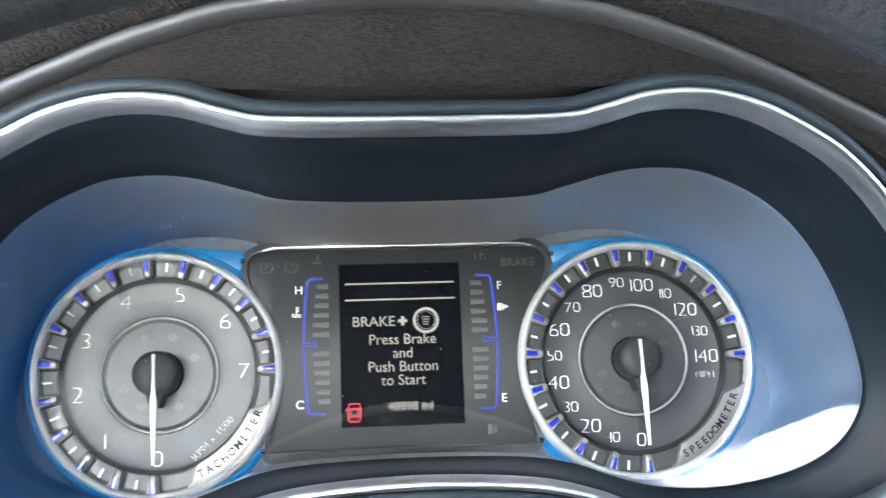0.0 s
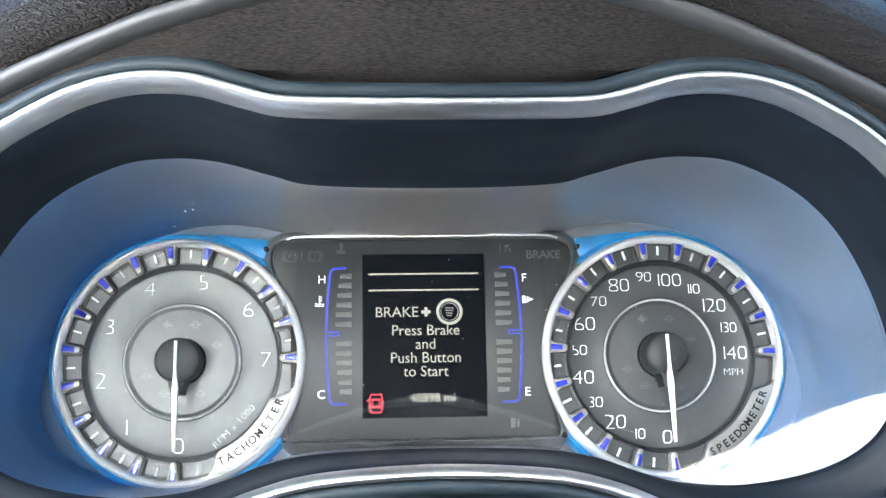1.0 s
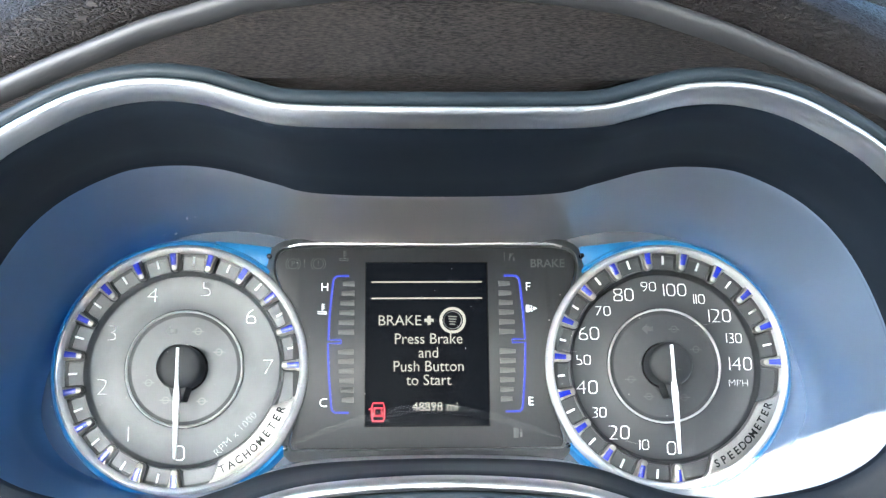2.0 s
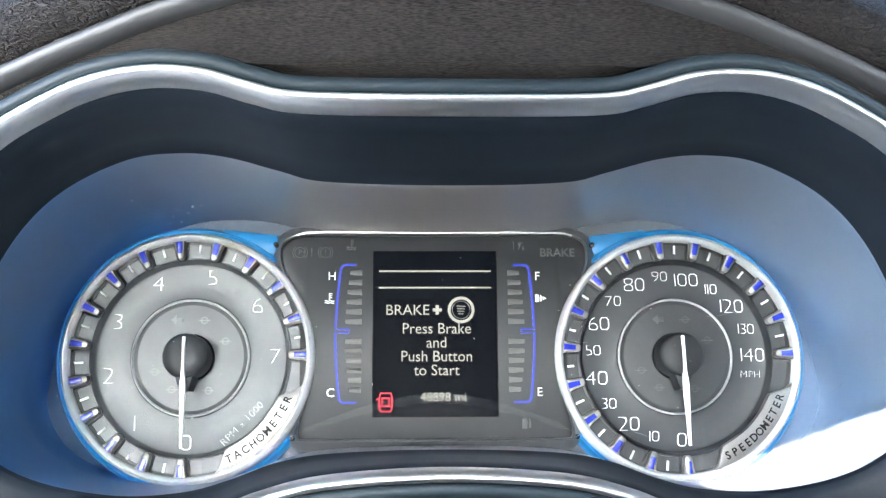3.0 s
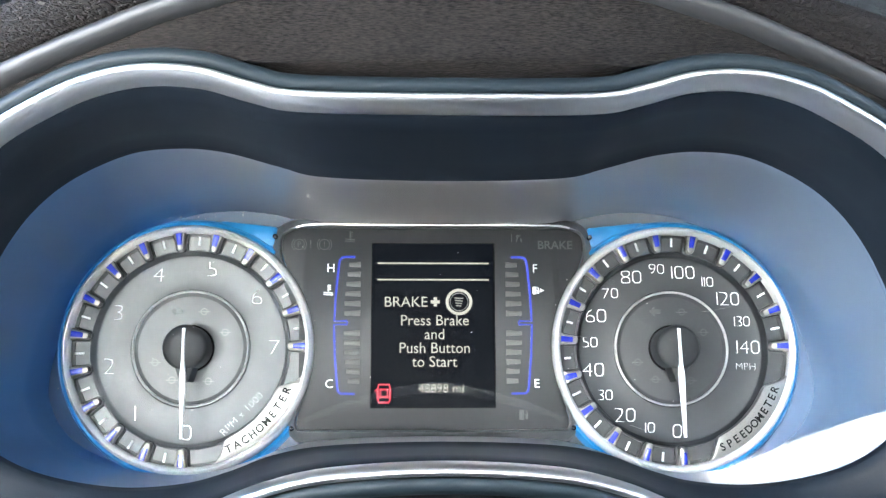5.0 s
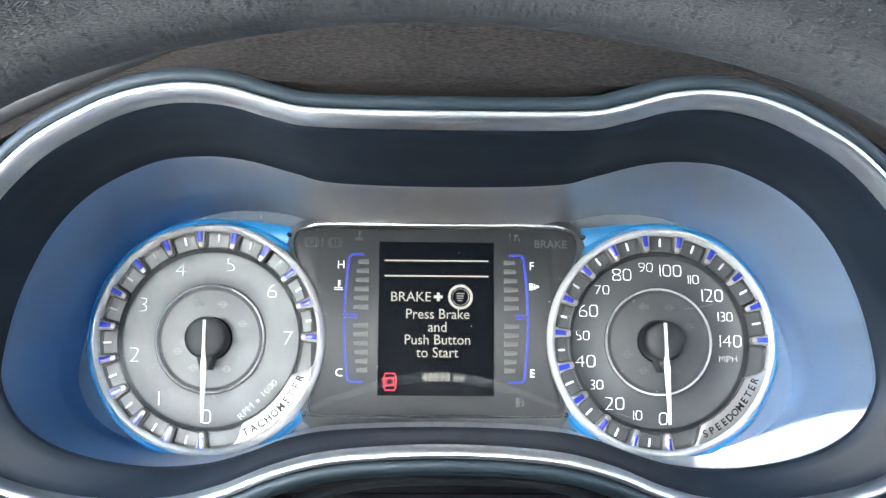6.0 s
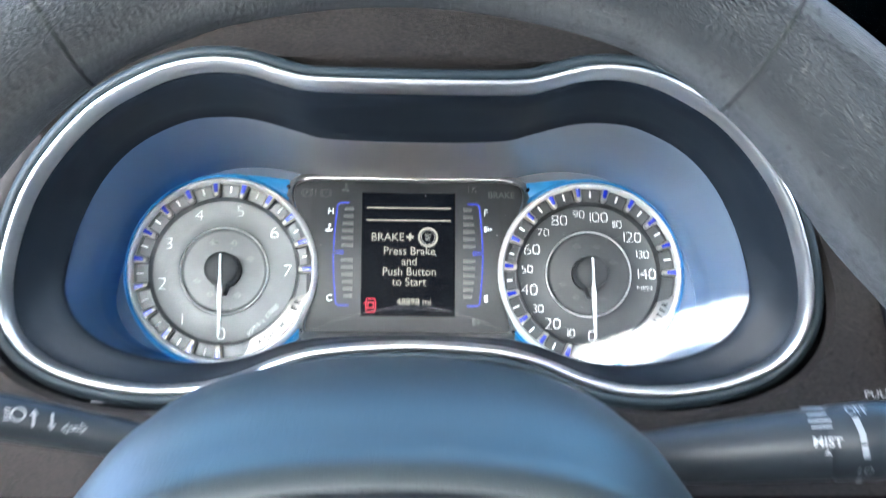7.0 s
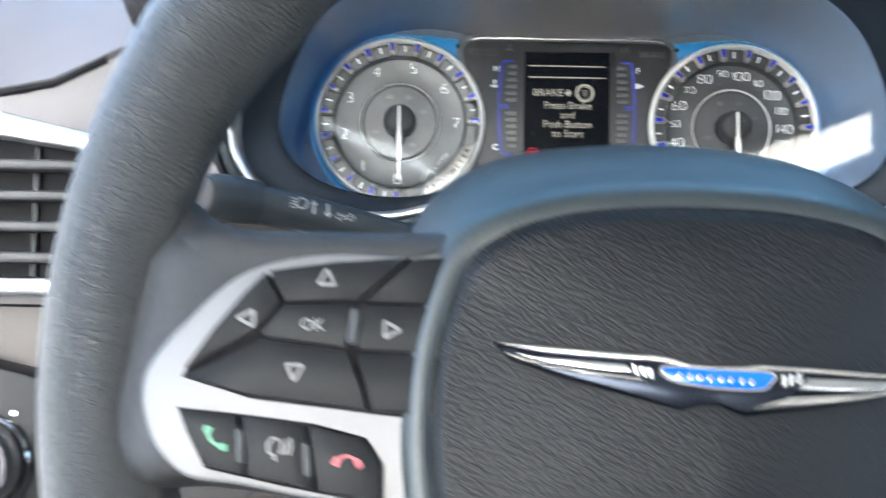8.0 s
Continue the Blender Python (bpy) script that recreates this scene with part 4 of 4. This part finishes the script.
for sx, cx, cz in ((-1, -.0236, -.1432), (1, .0092, -.1446)):
    for k in range(3):
        part("emblem_feather", plate([(cx + sx * .0019 * k, cz + .0003 * k), (cx + sx * (.0019 * k + .0013), cz + .0004 * k), (cx + sx * (.0019 * k + .0009), cz - .0026 + .0004 * k), (cx + sx * (.0019 * k - .0002), cz - .0030 + .0004 * k)][::sx], EN - .0004, EN + .0017, on_wheel, .0003), WING, emblem)


def spoke(sx, texts):
    """One spoke: leather arm, silver frame and its switches. sx mirrors it about the cover's middle."""
    def m(pts):
        out = [(x if sx < 0 else 2 * PX - x, z) for x, z in pts]
        return out if sx < 0 else out[::-1]
    body = spline(m([(-.050, -.1018), (-.078, -.1019), (-.105, -.1021), (-.126, -.1022), (-.138, -.1012), (-.1445, -.0980), (-.1490, -.0945), (-.1530, -.0905), (-.160, -.0880), (-.166, -.0900), (-.170, -.1050), (-.172, -.1300), (-.172, -.1580), (-.160, -.1730), (-.138, -.1735), (-.112, -.1772), (-.088, -.1830), (-.060, -.1860)]), n=4)
    body = [Vector(p) for p in body]
    mid = sum(body, Vector((0, 0))) / len(body)

    def on_arm(u, v, n):
        """The leather sinks a little towards the rim."""
        f = max(0.0, min(1.0, (abs(u - PX) - 0.140) / 0.024))
        g = max(0.0, min(1.0, (abs(u - PX) - 0.128) / 0.020)) * max(0.0, min(1.0, (v + 0.112) / 0.012))
        return on_wheel(u, v, n - 0.013 * f * f * (3 - 2 * f) - 0.010 * g * g * (3 - 2 * g))
    levels = [(.004, -.026, 0), (.001, -.020, 0), (0, -.014, 0), (.0004, -.0075, 0), (.0016, -.0030, 0), (.0034, .0002, 0), (.0060, .0022, 0), (.0090, .0029, 0), (.0105, .0030, .08), (.0105, .0030, .2), (.0105, .0030, .45), (.0105, .0030, .75), (.0105, .0030, .97)]
    arm = part("spoke", rings_mesh([[on_arm(*q.lerp(mid, f), n) for q in inset(body, o)] for o, n, f in levels], cap_first=True, cap_last=True), LEATHER, wheel, "leather-covered spoke", smooth=60)
    outer = spline(m([(-.060, -.1128), (-.085, -.1122), (-.1064, -.1116), (-.1222, -.1136), (-.1348, -.1192), (-.1465, -.1305), (-.1548, -.1410), (-.1570, -.1490), (-.1545, -.1593), (-.1495, -.1668), (-.1425, -.1716), (-.130, -.1730), (-.1120, -.1762), (-.0950, -.1790), (-.086, -.1840), (-.074, -.1850)]), n=5)
    part("spoke_trim", plate(outer, -.001, .0038, on_wheel, .0012), SILVER, arm, "bright silver spoke frame", smooth=50)
    wells = ([(-.0760, -.1128), (-.1063, -.1140), (-.1220, -.1168), (-.1310, -.1225), (-.1396, -.1335), (-.1466, -.1458), (-.1276, -.1512), (-.0893, -.1552), (-.0760, -.1560)],
             [(-.1468, -.1537), (-.1272, -.1555), (-.1104, -.1574), (-.0966, -.1607), (-.0919, -.1672), (-.0915, -.1772), (-.1035, -.1757), (-.1185, -.1731), (-.1385, -.1691), (-.1440, -.1600)])
    for w in wells:
        part("switch_well", plate(m(w), 0, .0043, on_wheel, .0003), HOLE, arm)
    keys = [[(-.1243, -.1172), (-.1063, -.1146), (-.0862, -.1130), (-.0998, -.1250), (-.1196, -.1255)],
            [(-.1256, -.1178), (-.1209, -.1260), (-.1276, -.1340), (-.1452, -.1438), (-.1392, -.1338), (-.1306, -.1229)],
            [(-.1262, -.1334), (-.1200, -.1263), (-.1022, -.1259), (-.1030, -.1376), (-.1243, -.1351)],
            [(-.1254, -.1361), (-.1020, -.1386), (-.0968, -.1538), (-.1276, -.1505), (-.1450, -.1459)],
            [(-.0988, -.1263), (-.0765, -.1266), (-.0765, -.1387), (-.0998, -.1382)],
            [(-.0846, -.1132), (-.0765, -.1128), (-.0765, -.1258), (-.0982, -.1255)],
            [(-.0994, -.1393), (-.0765, -.1397), (-.0765, -.1548), (-.0950, -.1541)],
            [(-.1458, -.1545), (-.1305, -.1557), (-.1278, -.1705), (-.1378, -.1684), (-.1432, -.1600)],
            [(-.1290, -.1560), (-.1130, -.1576), (-.1096, -.1738), (-.1188, -.1723), (-.1266, -.1707)],
            [(-.1115, -.1580), (-.0972, -.1612), (-.0926, -.1672), (-.0922, -.1765), (-.1035, -.1750), (-.1082, -.1741)]]
    for i, k in enumerate(keys):
        part("switch_key", plate(m(k), .003, .0062 - .0006 * (i == 2), on_wheel, .0004), BUTTON, arm, smooth=35)
    part("key_gap", plate(m([(-.1019, -.1275), (-.0992, -.1275), (-.0998, -.1365), (-.1024, -.1365)]), .003, .0066, on_wheel, .0004), STALK, arm)
    for a, b in ((-.1298, -.1630), (-.1122, -.1662)):
        part("key_gap", plate(m([(a - .0008, b + .0035), (a + .0010, b + .0035), (a + .0018, b - .0045), (a, b - .0045)]), .003, .0064, on_wheel, .0003), STALK, arm)
    for kind, u, v, mat in texts:
        (u, v), = m([(u, v)])
        if kind in "^v<>":
            r = {"^": 90, "v": 270, "<": 180, ">": 0}[kind]
            ca, sa = math.cos(radians(r)), math.sin(radians(r))
            tri = [(u + a * ca - e * sa, v + a * sa + e * ca) for a, e in ((.0026, 0), (-.0016, .0022), (-.0016, -.0022))]
            part("arrow_mark", ribbon([Vector(tri[k]).lerp(Vector(tri[(k + 1) % 3]), f) for k in range(3) for f in (.04, .5, .96)], .0009, .0065, on_wheel, .0003, closed=True), mat, arm)
        elif kind == "phone":
            arc = [(-.0024, .0026), (-.0028, .0010), (-.0016, -.0012), (.0008, -.0026), (.0026, -.0026)] if mat == GREEN else [(-.0034, -.0012), (-.0026, .0006), (-.0002, .0014), (.0022, .0004), (.0032, -.0016)]
            arc = [(u + a, v + e) for a, e in arc]
            part("phone_mark", joined(ribbon(arc, .0008, .0065, on_wheel, .0003), ribbon(arc[:2], .0018, .0066, on_wheel, .0003), ribbon(arc[-2:], .0018, .0066, on_wheel, .0003)), mat, arm)
        elif kind == "voice":
            head = ribbon([(u - .0006, v - .0030), (u - .0008, v - .0014), (u - .0022, v - .0012), (u - .0026, v + .0010), (u - .0014, v + .0026), (u + .0004, v + .0024)], .0007, .0065, on_wheel, .0003)
            waves = [ribbon([(u + .0006 + d, v - .0014), (u + .0012 + d, v + .0001), (u + .0010 + d, v + .0018 + d * .4)], .0006, .0065, on_wheel, .0003) for d in (0, .0012, .0024)]
            part("voice_mark", joined(head, *waves), mat, arm)
        else:
            part("key_word", letters(kind, .0042, u, v, .0062, on_wheel, bold=.0001), mat, arm)


MARK = material("pale_key_print", (0.062, 0.062, 0.062), 0.5, spread=0.05)
spoke(-1, [("^", -.1088, -.1192, MARK), ("<", -.1297, -.1303, MARK), (">", -.0910, -.1327, MARK), ("v", -.1163, -.1440, MARK), ("OK", -.1122, -.1318, MARK), ("phone", -.1353, -.1612, GREEN), ("voice", -.1195, -.1640, MARK), ("phone", -.1010, -.1668, RED)])
spoke(1, [("SET +", -.1060, -.1192, MARK), ("CANC", -.0895, -.1325, MARK), ("voice", -.1122, -.1318, MARK)])

# ---- steering column and stalks ----
column = thing("steering_column", (0, -0.15, -0.16), "dark steering column cover below the dials", "steering column")
HOOP_HALF = [(0, -.0629), (.028, -.0638), (.045, -.0668), (.060, -.0740), (.074, -.0850), (.083, -.1000), (.088, -.1250)]
hoop = spline([(.0055 - x, z) for x, z in HOOP_HALF[::-1]] + [(.0055 + x, z) for x, z in HOOP_HALF[1:]], closed=False, n=8)
hoop_out = []
for i, p in enumerate(hoop):
    d = (hoop[min(i + 1, len(hoop) - 1)] - hoop[max(i - 1, 0)]).normalized()
    hoop_out.append(Vector((-d.y, d.x)))
lip = [(.0004, -.040), (.0004, -.062), (-.0002, -.0690), (-.0012, -.0722), (-.0030, -.0738), (-.0048, -.0728), (-.0058, -.0700), (-.0062, -.0640), (-.0062, -.030)]
# Black box paints the hood lip's shadow together with the dark recess.
part("column_recess", box((-.095, -.052, -.19), (.105, -.046, -.074), 0), HOLE, column, "black backing for the recess and lip shadow behind the shroud")
part("column_shroud", rings_mesh([[Vector((p.x + q.x * o, y, p.y + q.y * o)) for p, q in zip(hoop, hoop_out)] for o, y in lip], closed=False), SHROUD, column, "grained black column shroud", smooth=60)
gaiter = []
for i in range(12):
    y = -.040 - .019 * i
    gaiter.append([Vector((.004 + .064 * math.cos(math.pi * k / 32), y, -.0940 - .0030 * i + (.0155 + .0030 * (i % 2)) * math.sin(math.pi * k / 32) + .0016 * math.sin(k * 1.3 + i * 2.1) * (0 < k < 32))) for k in range(33)])
part("gaiter", rings_mesh(gaiter, closed=False), GAITER, column, "folded black gaiter", smooth=60)


def stalk_left():
    st = thing("turn_signal_stalk", (-0.09, -0.17, -0.10), "black turn signal and light stalk", "stalk")
    p = [(-.070, -.172, -.1015), (-.095, -.180, -.0958), (-.120, -.187, -.0903), (-.140, -.193, -.0862), (-.152, -.197, -.0842)]
    part("arm", tube(p, [.0070, .0080, .0088, .0095, .0098], flat=.85), STALK, st, smooth=50)
    part("end_sleeve", tube([(-.1525, -.1972, -.0841), (-.1545, -.198, -.0838), (-.164, -.2025, -.0828), (-.1700, -.2075, -.0823), (-.1728, -.2108, -.0821)], [.0095, .0102, .0108, .0104, .0088], flat=.9), STALK, st, smooth=50)
    part("end_cap", tube([(-.1724, -.2104, -.0821), (-.1736, -.2118, -.0820), (-.1740, -.2123, -.0820)], [.0086, .0080, .0060], flat=.9), CAP_GREY, st, "grey end cap", smooth=40)

    def on(u, v, n):
        return Vector((u, -.1920 - (.1246 + u) * -.30 - .0098 - n, v))
    part("lamp_mark", joined(lathe([(.0018, 0), (.0024, 0)], -.1345, -.0842, on, 20), *[ribbon([(-.1388, -.0822 - .0012 * k), (-.1368, -.0824 - .0012 * k)], .0005, 0, on) for k in range(4)]), STALK_PRINT, st)
    for u, w, d in ((-.1298, -.0856, 1), (-.1242, -.0868, -1)):
        part("arrow_mark", joined(ribbon([(u, w - d * .0028), (u, w + d * .0012)], .0008, 0, on), plate([(u - .0013, w + d * .001), (u, w + d * .0030), (u + .0013, w + d * .001)][::d], -.0003, 0, on, .0001)), STALK_PRINT, st)
    for u, d in ((-.1192, -1), (-.1152, 1)):
        part("arrow_mark", ribbon([(u - d * .0018, -.0886), (u, -.0886), (u, -.0876), (u + d * .0018, -.0892), (u, -.0908), (u, -.0898), (u - d * .0018, -.0898)], .0004, 0, on, closed=True), STALK_PRINT, st)


def stalk_right():
    st = thing("wiper_stalk", (0.08, -0.17, -0.10), "black wiper stalk with white lettering", "stalk")
    part("arm", tube([(.062, -.170, -.1035), (.085, -.178, -.1010), (.110, -.184, -.0985), (.135, -.190, -.0960), (.1495, -.194, -.0945)], [.0080, .0100, .0118, .0132, .0138], flat=.95), STALK, st, smooth=50)
    part("twist_sleeve", tube([(.1503, -.194, -.0944), (.1515, -.1945, -.0943), (.165, -.198, -.0930), (.172, -.200, -.0924), (.178, -.2018, -.0918)], [.0128, .0140, .0142, .0136, .0118], flat=.98), STALK, st, smooth=50)
    part("end_button", tube([(.178, -.2018, -.0918), (.186, -.204, -.0912), (.190, -.205, -.0909)], [.0112, .0108, .0085]), HUB, st, smooth=50)

    def on(u, v, n):
        c = -.0950 + (u - .14) * .10
        h = max(-1, min(1, (v - c) / .0140))
        return Vector((u, -.1915 - (u - .14) * .28 - .0146 * math.sqrt(max(0.04, 1 - h * h)) - n, v))
    part("mark_word", letters("MIST", .0046, .1448, -.0932, .0003, on, bold=.0001), STALK_PRINT, st)
    part("mark_word", letters("OFF", .0040, .1566, -.0822, .0003, on, rot=4), STALK_PRINT, st)
    part("mark_word", letters("PULL", .0040, .1665, -.0765, .0003, on, rot=4), STALK_PRINT, st)
    part("mark_word", letters("LO", .0040, .1580, -.1032, .0003, on), STALK_PRINT, st)
    part("setting_line", ribbon([(.1552, -.0845), (.1560, -.0900), (.1572, -.0985)], .0020, .0003, on), STALK_PRINT, st)
    part("arrow_mark", plate([(.1436, -.0975), (.1448, -.0958), (.1460, -.0975)], 0, .0003, on, .0001), STALK_PRINT, st)
    for k, w in ((0, .0068), (1, .0062), (2, .0074), (3, .0066)):
        part("unreadable_line", ribbon([(.1437 - w / 2, -.0822 - .0021 * k + .0004), (.1437 + w / 2, -.0822 - .0021 * k + .0008)], .0008, .0003, on), STALK_PRINT, st)
    for k in range(2):
        part("unreadable_line", ribbon([(.1572 + .0003 * k, -.1062 - .0012 * k), (.1592 + .0003 * k, -.1062 - .0012 * k)], .0006, .0003, on), STALK_PRINT, st)


stalk_left()
stalk_right()

# ---- air vent, lamp switch and small fittings on the dash ----
vent = thing("air_vent", (-0.34, -0.10, -0.125), "air vent with grey slats and bright strips", "air vent")


def on_dash(u, v, n):
    return Vector((u, -.112 - n, v))


VL, VR = -0.43, -0.248
# Only millimetres deep: the black back stands for the shade of a deep duct.
part("vent_duct", joined(box((VL, -.118, -.013), (VR, -.040, -.0095), 0, on_dash), box((VL, -.118, -.0095), (VL + .006, -.040, .006), 0, on_dash), box((VR - .005, -.118, -.0095), (VR, -.040, .006), 0, on_dash)), HOLE, vent, "shallow duct with its inner shade painted black")
part("vent_top_strip", plate([(VL, -.024), (-.34, -.027), (-.298, -.0325), (VR, -.0435), (VR, -.0520), (-.298, -.0445), (-.34, -.0400), (VL, -.037)][::-1], -.008, .0105, on_dash, .003), CHROME, vent, "bright upper strip", smooth=50)
part("vent_bottom_strip", plate([(VL, -.116), (VR, -.1145), (VR, -.1230), (VL, -.1250)][::-1], -.008, .0105, on_dash, .003), CHROME, vent, "bright lower strip", smooth=50)
for i in range(4):
    z = -.0580 - .0155 * i
    part("slat", box((VL + .006, z - .0026, -.0090), (VR - .006, z + .0026, .0060), .0018, on_dash), SLAT, vent)
for i in range(7):
    x = VL + .02 + .025 * i
    part("vane", box((x - .0008, -.114, -.0095), (x + .0008, -.048, -.0060), .0003, on_dash), STALK, vent)

knob = thing("lamp_switch", (-0.292, -0.11, -0.208), "round black lamp switch with a chrome ring", "switch")
part("switch_plate", plate(spline([(-.36, -.158), (-.29, -.160), (-.262, -.175), (-.258, -.215), (-.28, -.240), (-.36, -.245)][::-1], n=6), -.02, .006, on_dash, .003), BUTTON, knob)
part("knob_ring", lathe([(.0250, .004), (.0250, .0085), (.0238, .0100), (.0222, .0095), (.0215, .006)], -.300, -.206, on_dash, 60), BRIGHT, knob, "chrome ring", smooth=60)
part("knob_grip", lathe([(.0200, .004), (.0200, .020), (.0188, .0225), (.0160, .0232), (.0002, .0225)], -.300, -.206, on_dash, 48), HUB, knob, "ribbed black grip", smooth=50)
part("knob_face", lathe([(.0150, .0238), (.0002, .0238)], -.300, -.206, on_dash, 36), CAP_GREY, knob)
for k in range(4):
    a = radians(60 + 28 * k)
    part("scale_mark", disc(.0013, -.300 + .0285 * math.cos(a), -.206 + .0285 * math.sin(a), .0064, on_dash, 10), WHITE, knob)

latch = thing("round_dash_button", (-0.187, -0.09, -0.205), "small round chrome-ringed button on the lower dash", "button")
part("button_plate", plate(spline([(-.204, -.192), (-.168, -.192), (-.162, -.206), (-.172, -.222), (-.200, -.222), (-.208, -.206)][::-1], n=5), -.02, .004, on_dash, .002), CAP_GREY, latch)
part("button_ring", lathe([(.0095, .003), (.0095, .0070), (.0080, .0080), (.0066, .0070), (.0062, .004)], -.1862, -.2050, on_dash, 40), BRIGHT, latch, "chrome ring", smooth=60)
part("button_face", lathe([(.0062, .0045), (.0030, .0062), (.0002, .0066)], -.1862, -.2050, on_dash, 30), BRIGHT, latch, smooth=60)

# ---- the car's inside, closing the place round the camera ----
ID = Matrix.Identity(4)
XL, XR, YF, YB, ZF, ZR = -0.52, 1.24, 0.75, -1.85, 0.28, 1.46
solo("floor", box((XL - .05, YB, ZF - .05), (XR + .05, YF, ZF)), CARPET, "dark carpet on the car floor", "floor", "structure", ID)
solo("ceiling", box((XL - .06, YB - .05, ZR), (XR + .06, -0.05, ZR + .04), .015), LINING, "pale cloth roof lining", "ceiling", "structure", ID)
solo("bulkhead", box((XL, YF, ZF - .05), (XR, YF + .05, 0.98)), HOLE, "dark bulkhead under the windscreen", "wall", "structure", ID)
solo("wall_right", box((XR, YB, ZF - .05), (XR + .06, YF, 0.93), .02), DASH, "dark inner door panel", "wall", "structure", ID)
solo("wall_left", box((XL - .06, YB, ZF - .05), (XL, YF, 0.62), .02), DASH, "dark door sill", "wall", "structure", ID)
solo("wall_rear", box((XL, YB - .06, ZF - .05), (XR, YB, 1.13), .01), DASH, "dark rear shelf panel", "wall", "structure", ID)
# Added out of view; the slot lets in the sliver mirrored by the cover.
solo("rear_reflection_mask", joined(box((.30, YB - .05, 1.125), (.635, YB, ZR), .01), box((.635, YB - .05, 1.125), (.745, YB, 1.18)), box((.635, YB - .05, 1.275), (.745, YB, ZR)), box((.745, YB - .05, 1.125), (XR, YB, ZR), .01)), DASH, "unseen dark panel with a slot that shapes the cover reflection", "trim", "structure", ID)
screen_rows = [(0.76, .985), (0.55, 1.135), (0.30, 1.290), (0.08, 1.400), (-0.03, 1.445)]
glass = []
for dz in (0.0, .005):
    glass += [[Vector((XL + .02 + (XR - XL - .04) * k / 12, y + .05 * (1 - (k / 6 - 1) ** 2), z + dz)) for k in range(13)] for y, z in (screen_rows if dz == 0 else screen_rows[::-1])]
solo("windscreen", rings_mesh(glass, closed=False), TINTED, "pale green tinted windscreen glass", "windscreen", "structure", ID, smooth=60)
# Added out of view; its outline cuts the lower edge of the mirrored sky.
sill = [(-.52, 1.05), (-.52, 1.242), (-.47, 1.222), (-.30, 1.164), (-.21, 1.145), (-.10, 1.138), (.30, 1.136), (.30, 1.05)]
solo("rear_reflection_sill", rings_mesh([[Vector((x, y, z)) for x, z in sill] for y in (YB - .055, YB + .004)], cap_first=True, cap_last=True), DASH, "unseen rising sill that edges the reflection in the cover", "trim", "structure", ID, smooth=0)
for i, (x0, x1) in enumerate(((XL, XL + .10), (XR - .10, XR))):
    pil = thing("roof_pillar", (x0, YF, 0.95), "pale windscreen pillar", "pillar", frame_m=ID)
    part("pillar_trim", tube([(x0 + .0, YF, 0.95), (x0 + .05, 0.35, 1.22), (x0 + .08, -.02, ZR)], [.035, .035, .035]), LINING, pil, smooth=60)
    pil = thing("roof_pillar", (x0, -.75, 0.6), "pale door pillar", "pillar", frame_m=ID)
    part("pillar_trim", tube([(x0 + .0, -.85, 0.6), (x0 + .03, -.85, 1.0), (x0 + .08, -.82, ZR)], [.05, .05, .045]), LINING, pil, smooth=60)


def seat(x):
    s = thing("car_seat", (x, -1.0, ZF), "dark leather car seat", "seat", "front seats", ID)
    part("cushion", box((x - .26, -1.25, ZF + .02), (x + .26, -.70, ZF + .26), .06), SEAT_CLOTH, s, smooth=60)
    bm = box((x - .26, -1.42, ZF + .20), (x + .26, -1.22, ZF + .62), .07)
    for v in bm.verts:
        v.co.y -= (v.co.z - ZF - .2) * .32
    part("backrest", bm, SEAT_CLOTH, s, smooth=60)
    bm = box((x - .115, -1.60, ZF + .66), (x + .115, -1.48, ZF + .92), .05)
    part("headrest", bm, SEAT_CLOTH, s, smooth=60)


seat(0.16)
seat(0.72)
ground = bmesh.new()
bmesh.ops.create_grid(ground, x_segments=8, y_segments=8, size=300)
solo("ground", ground, ASPHALT, "pale concrete car park ground", "ground", "structure", ID)
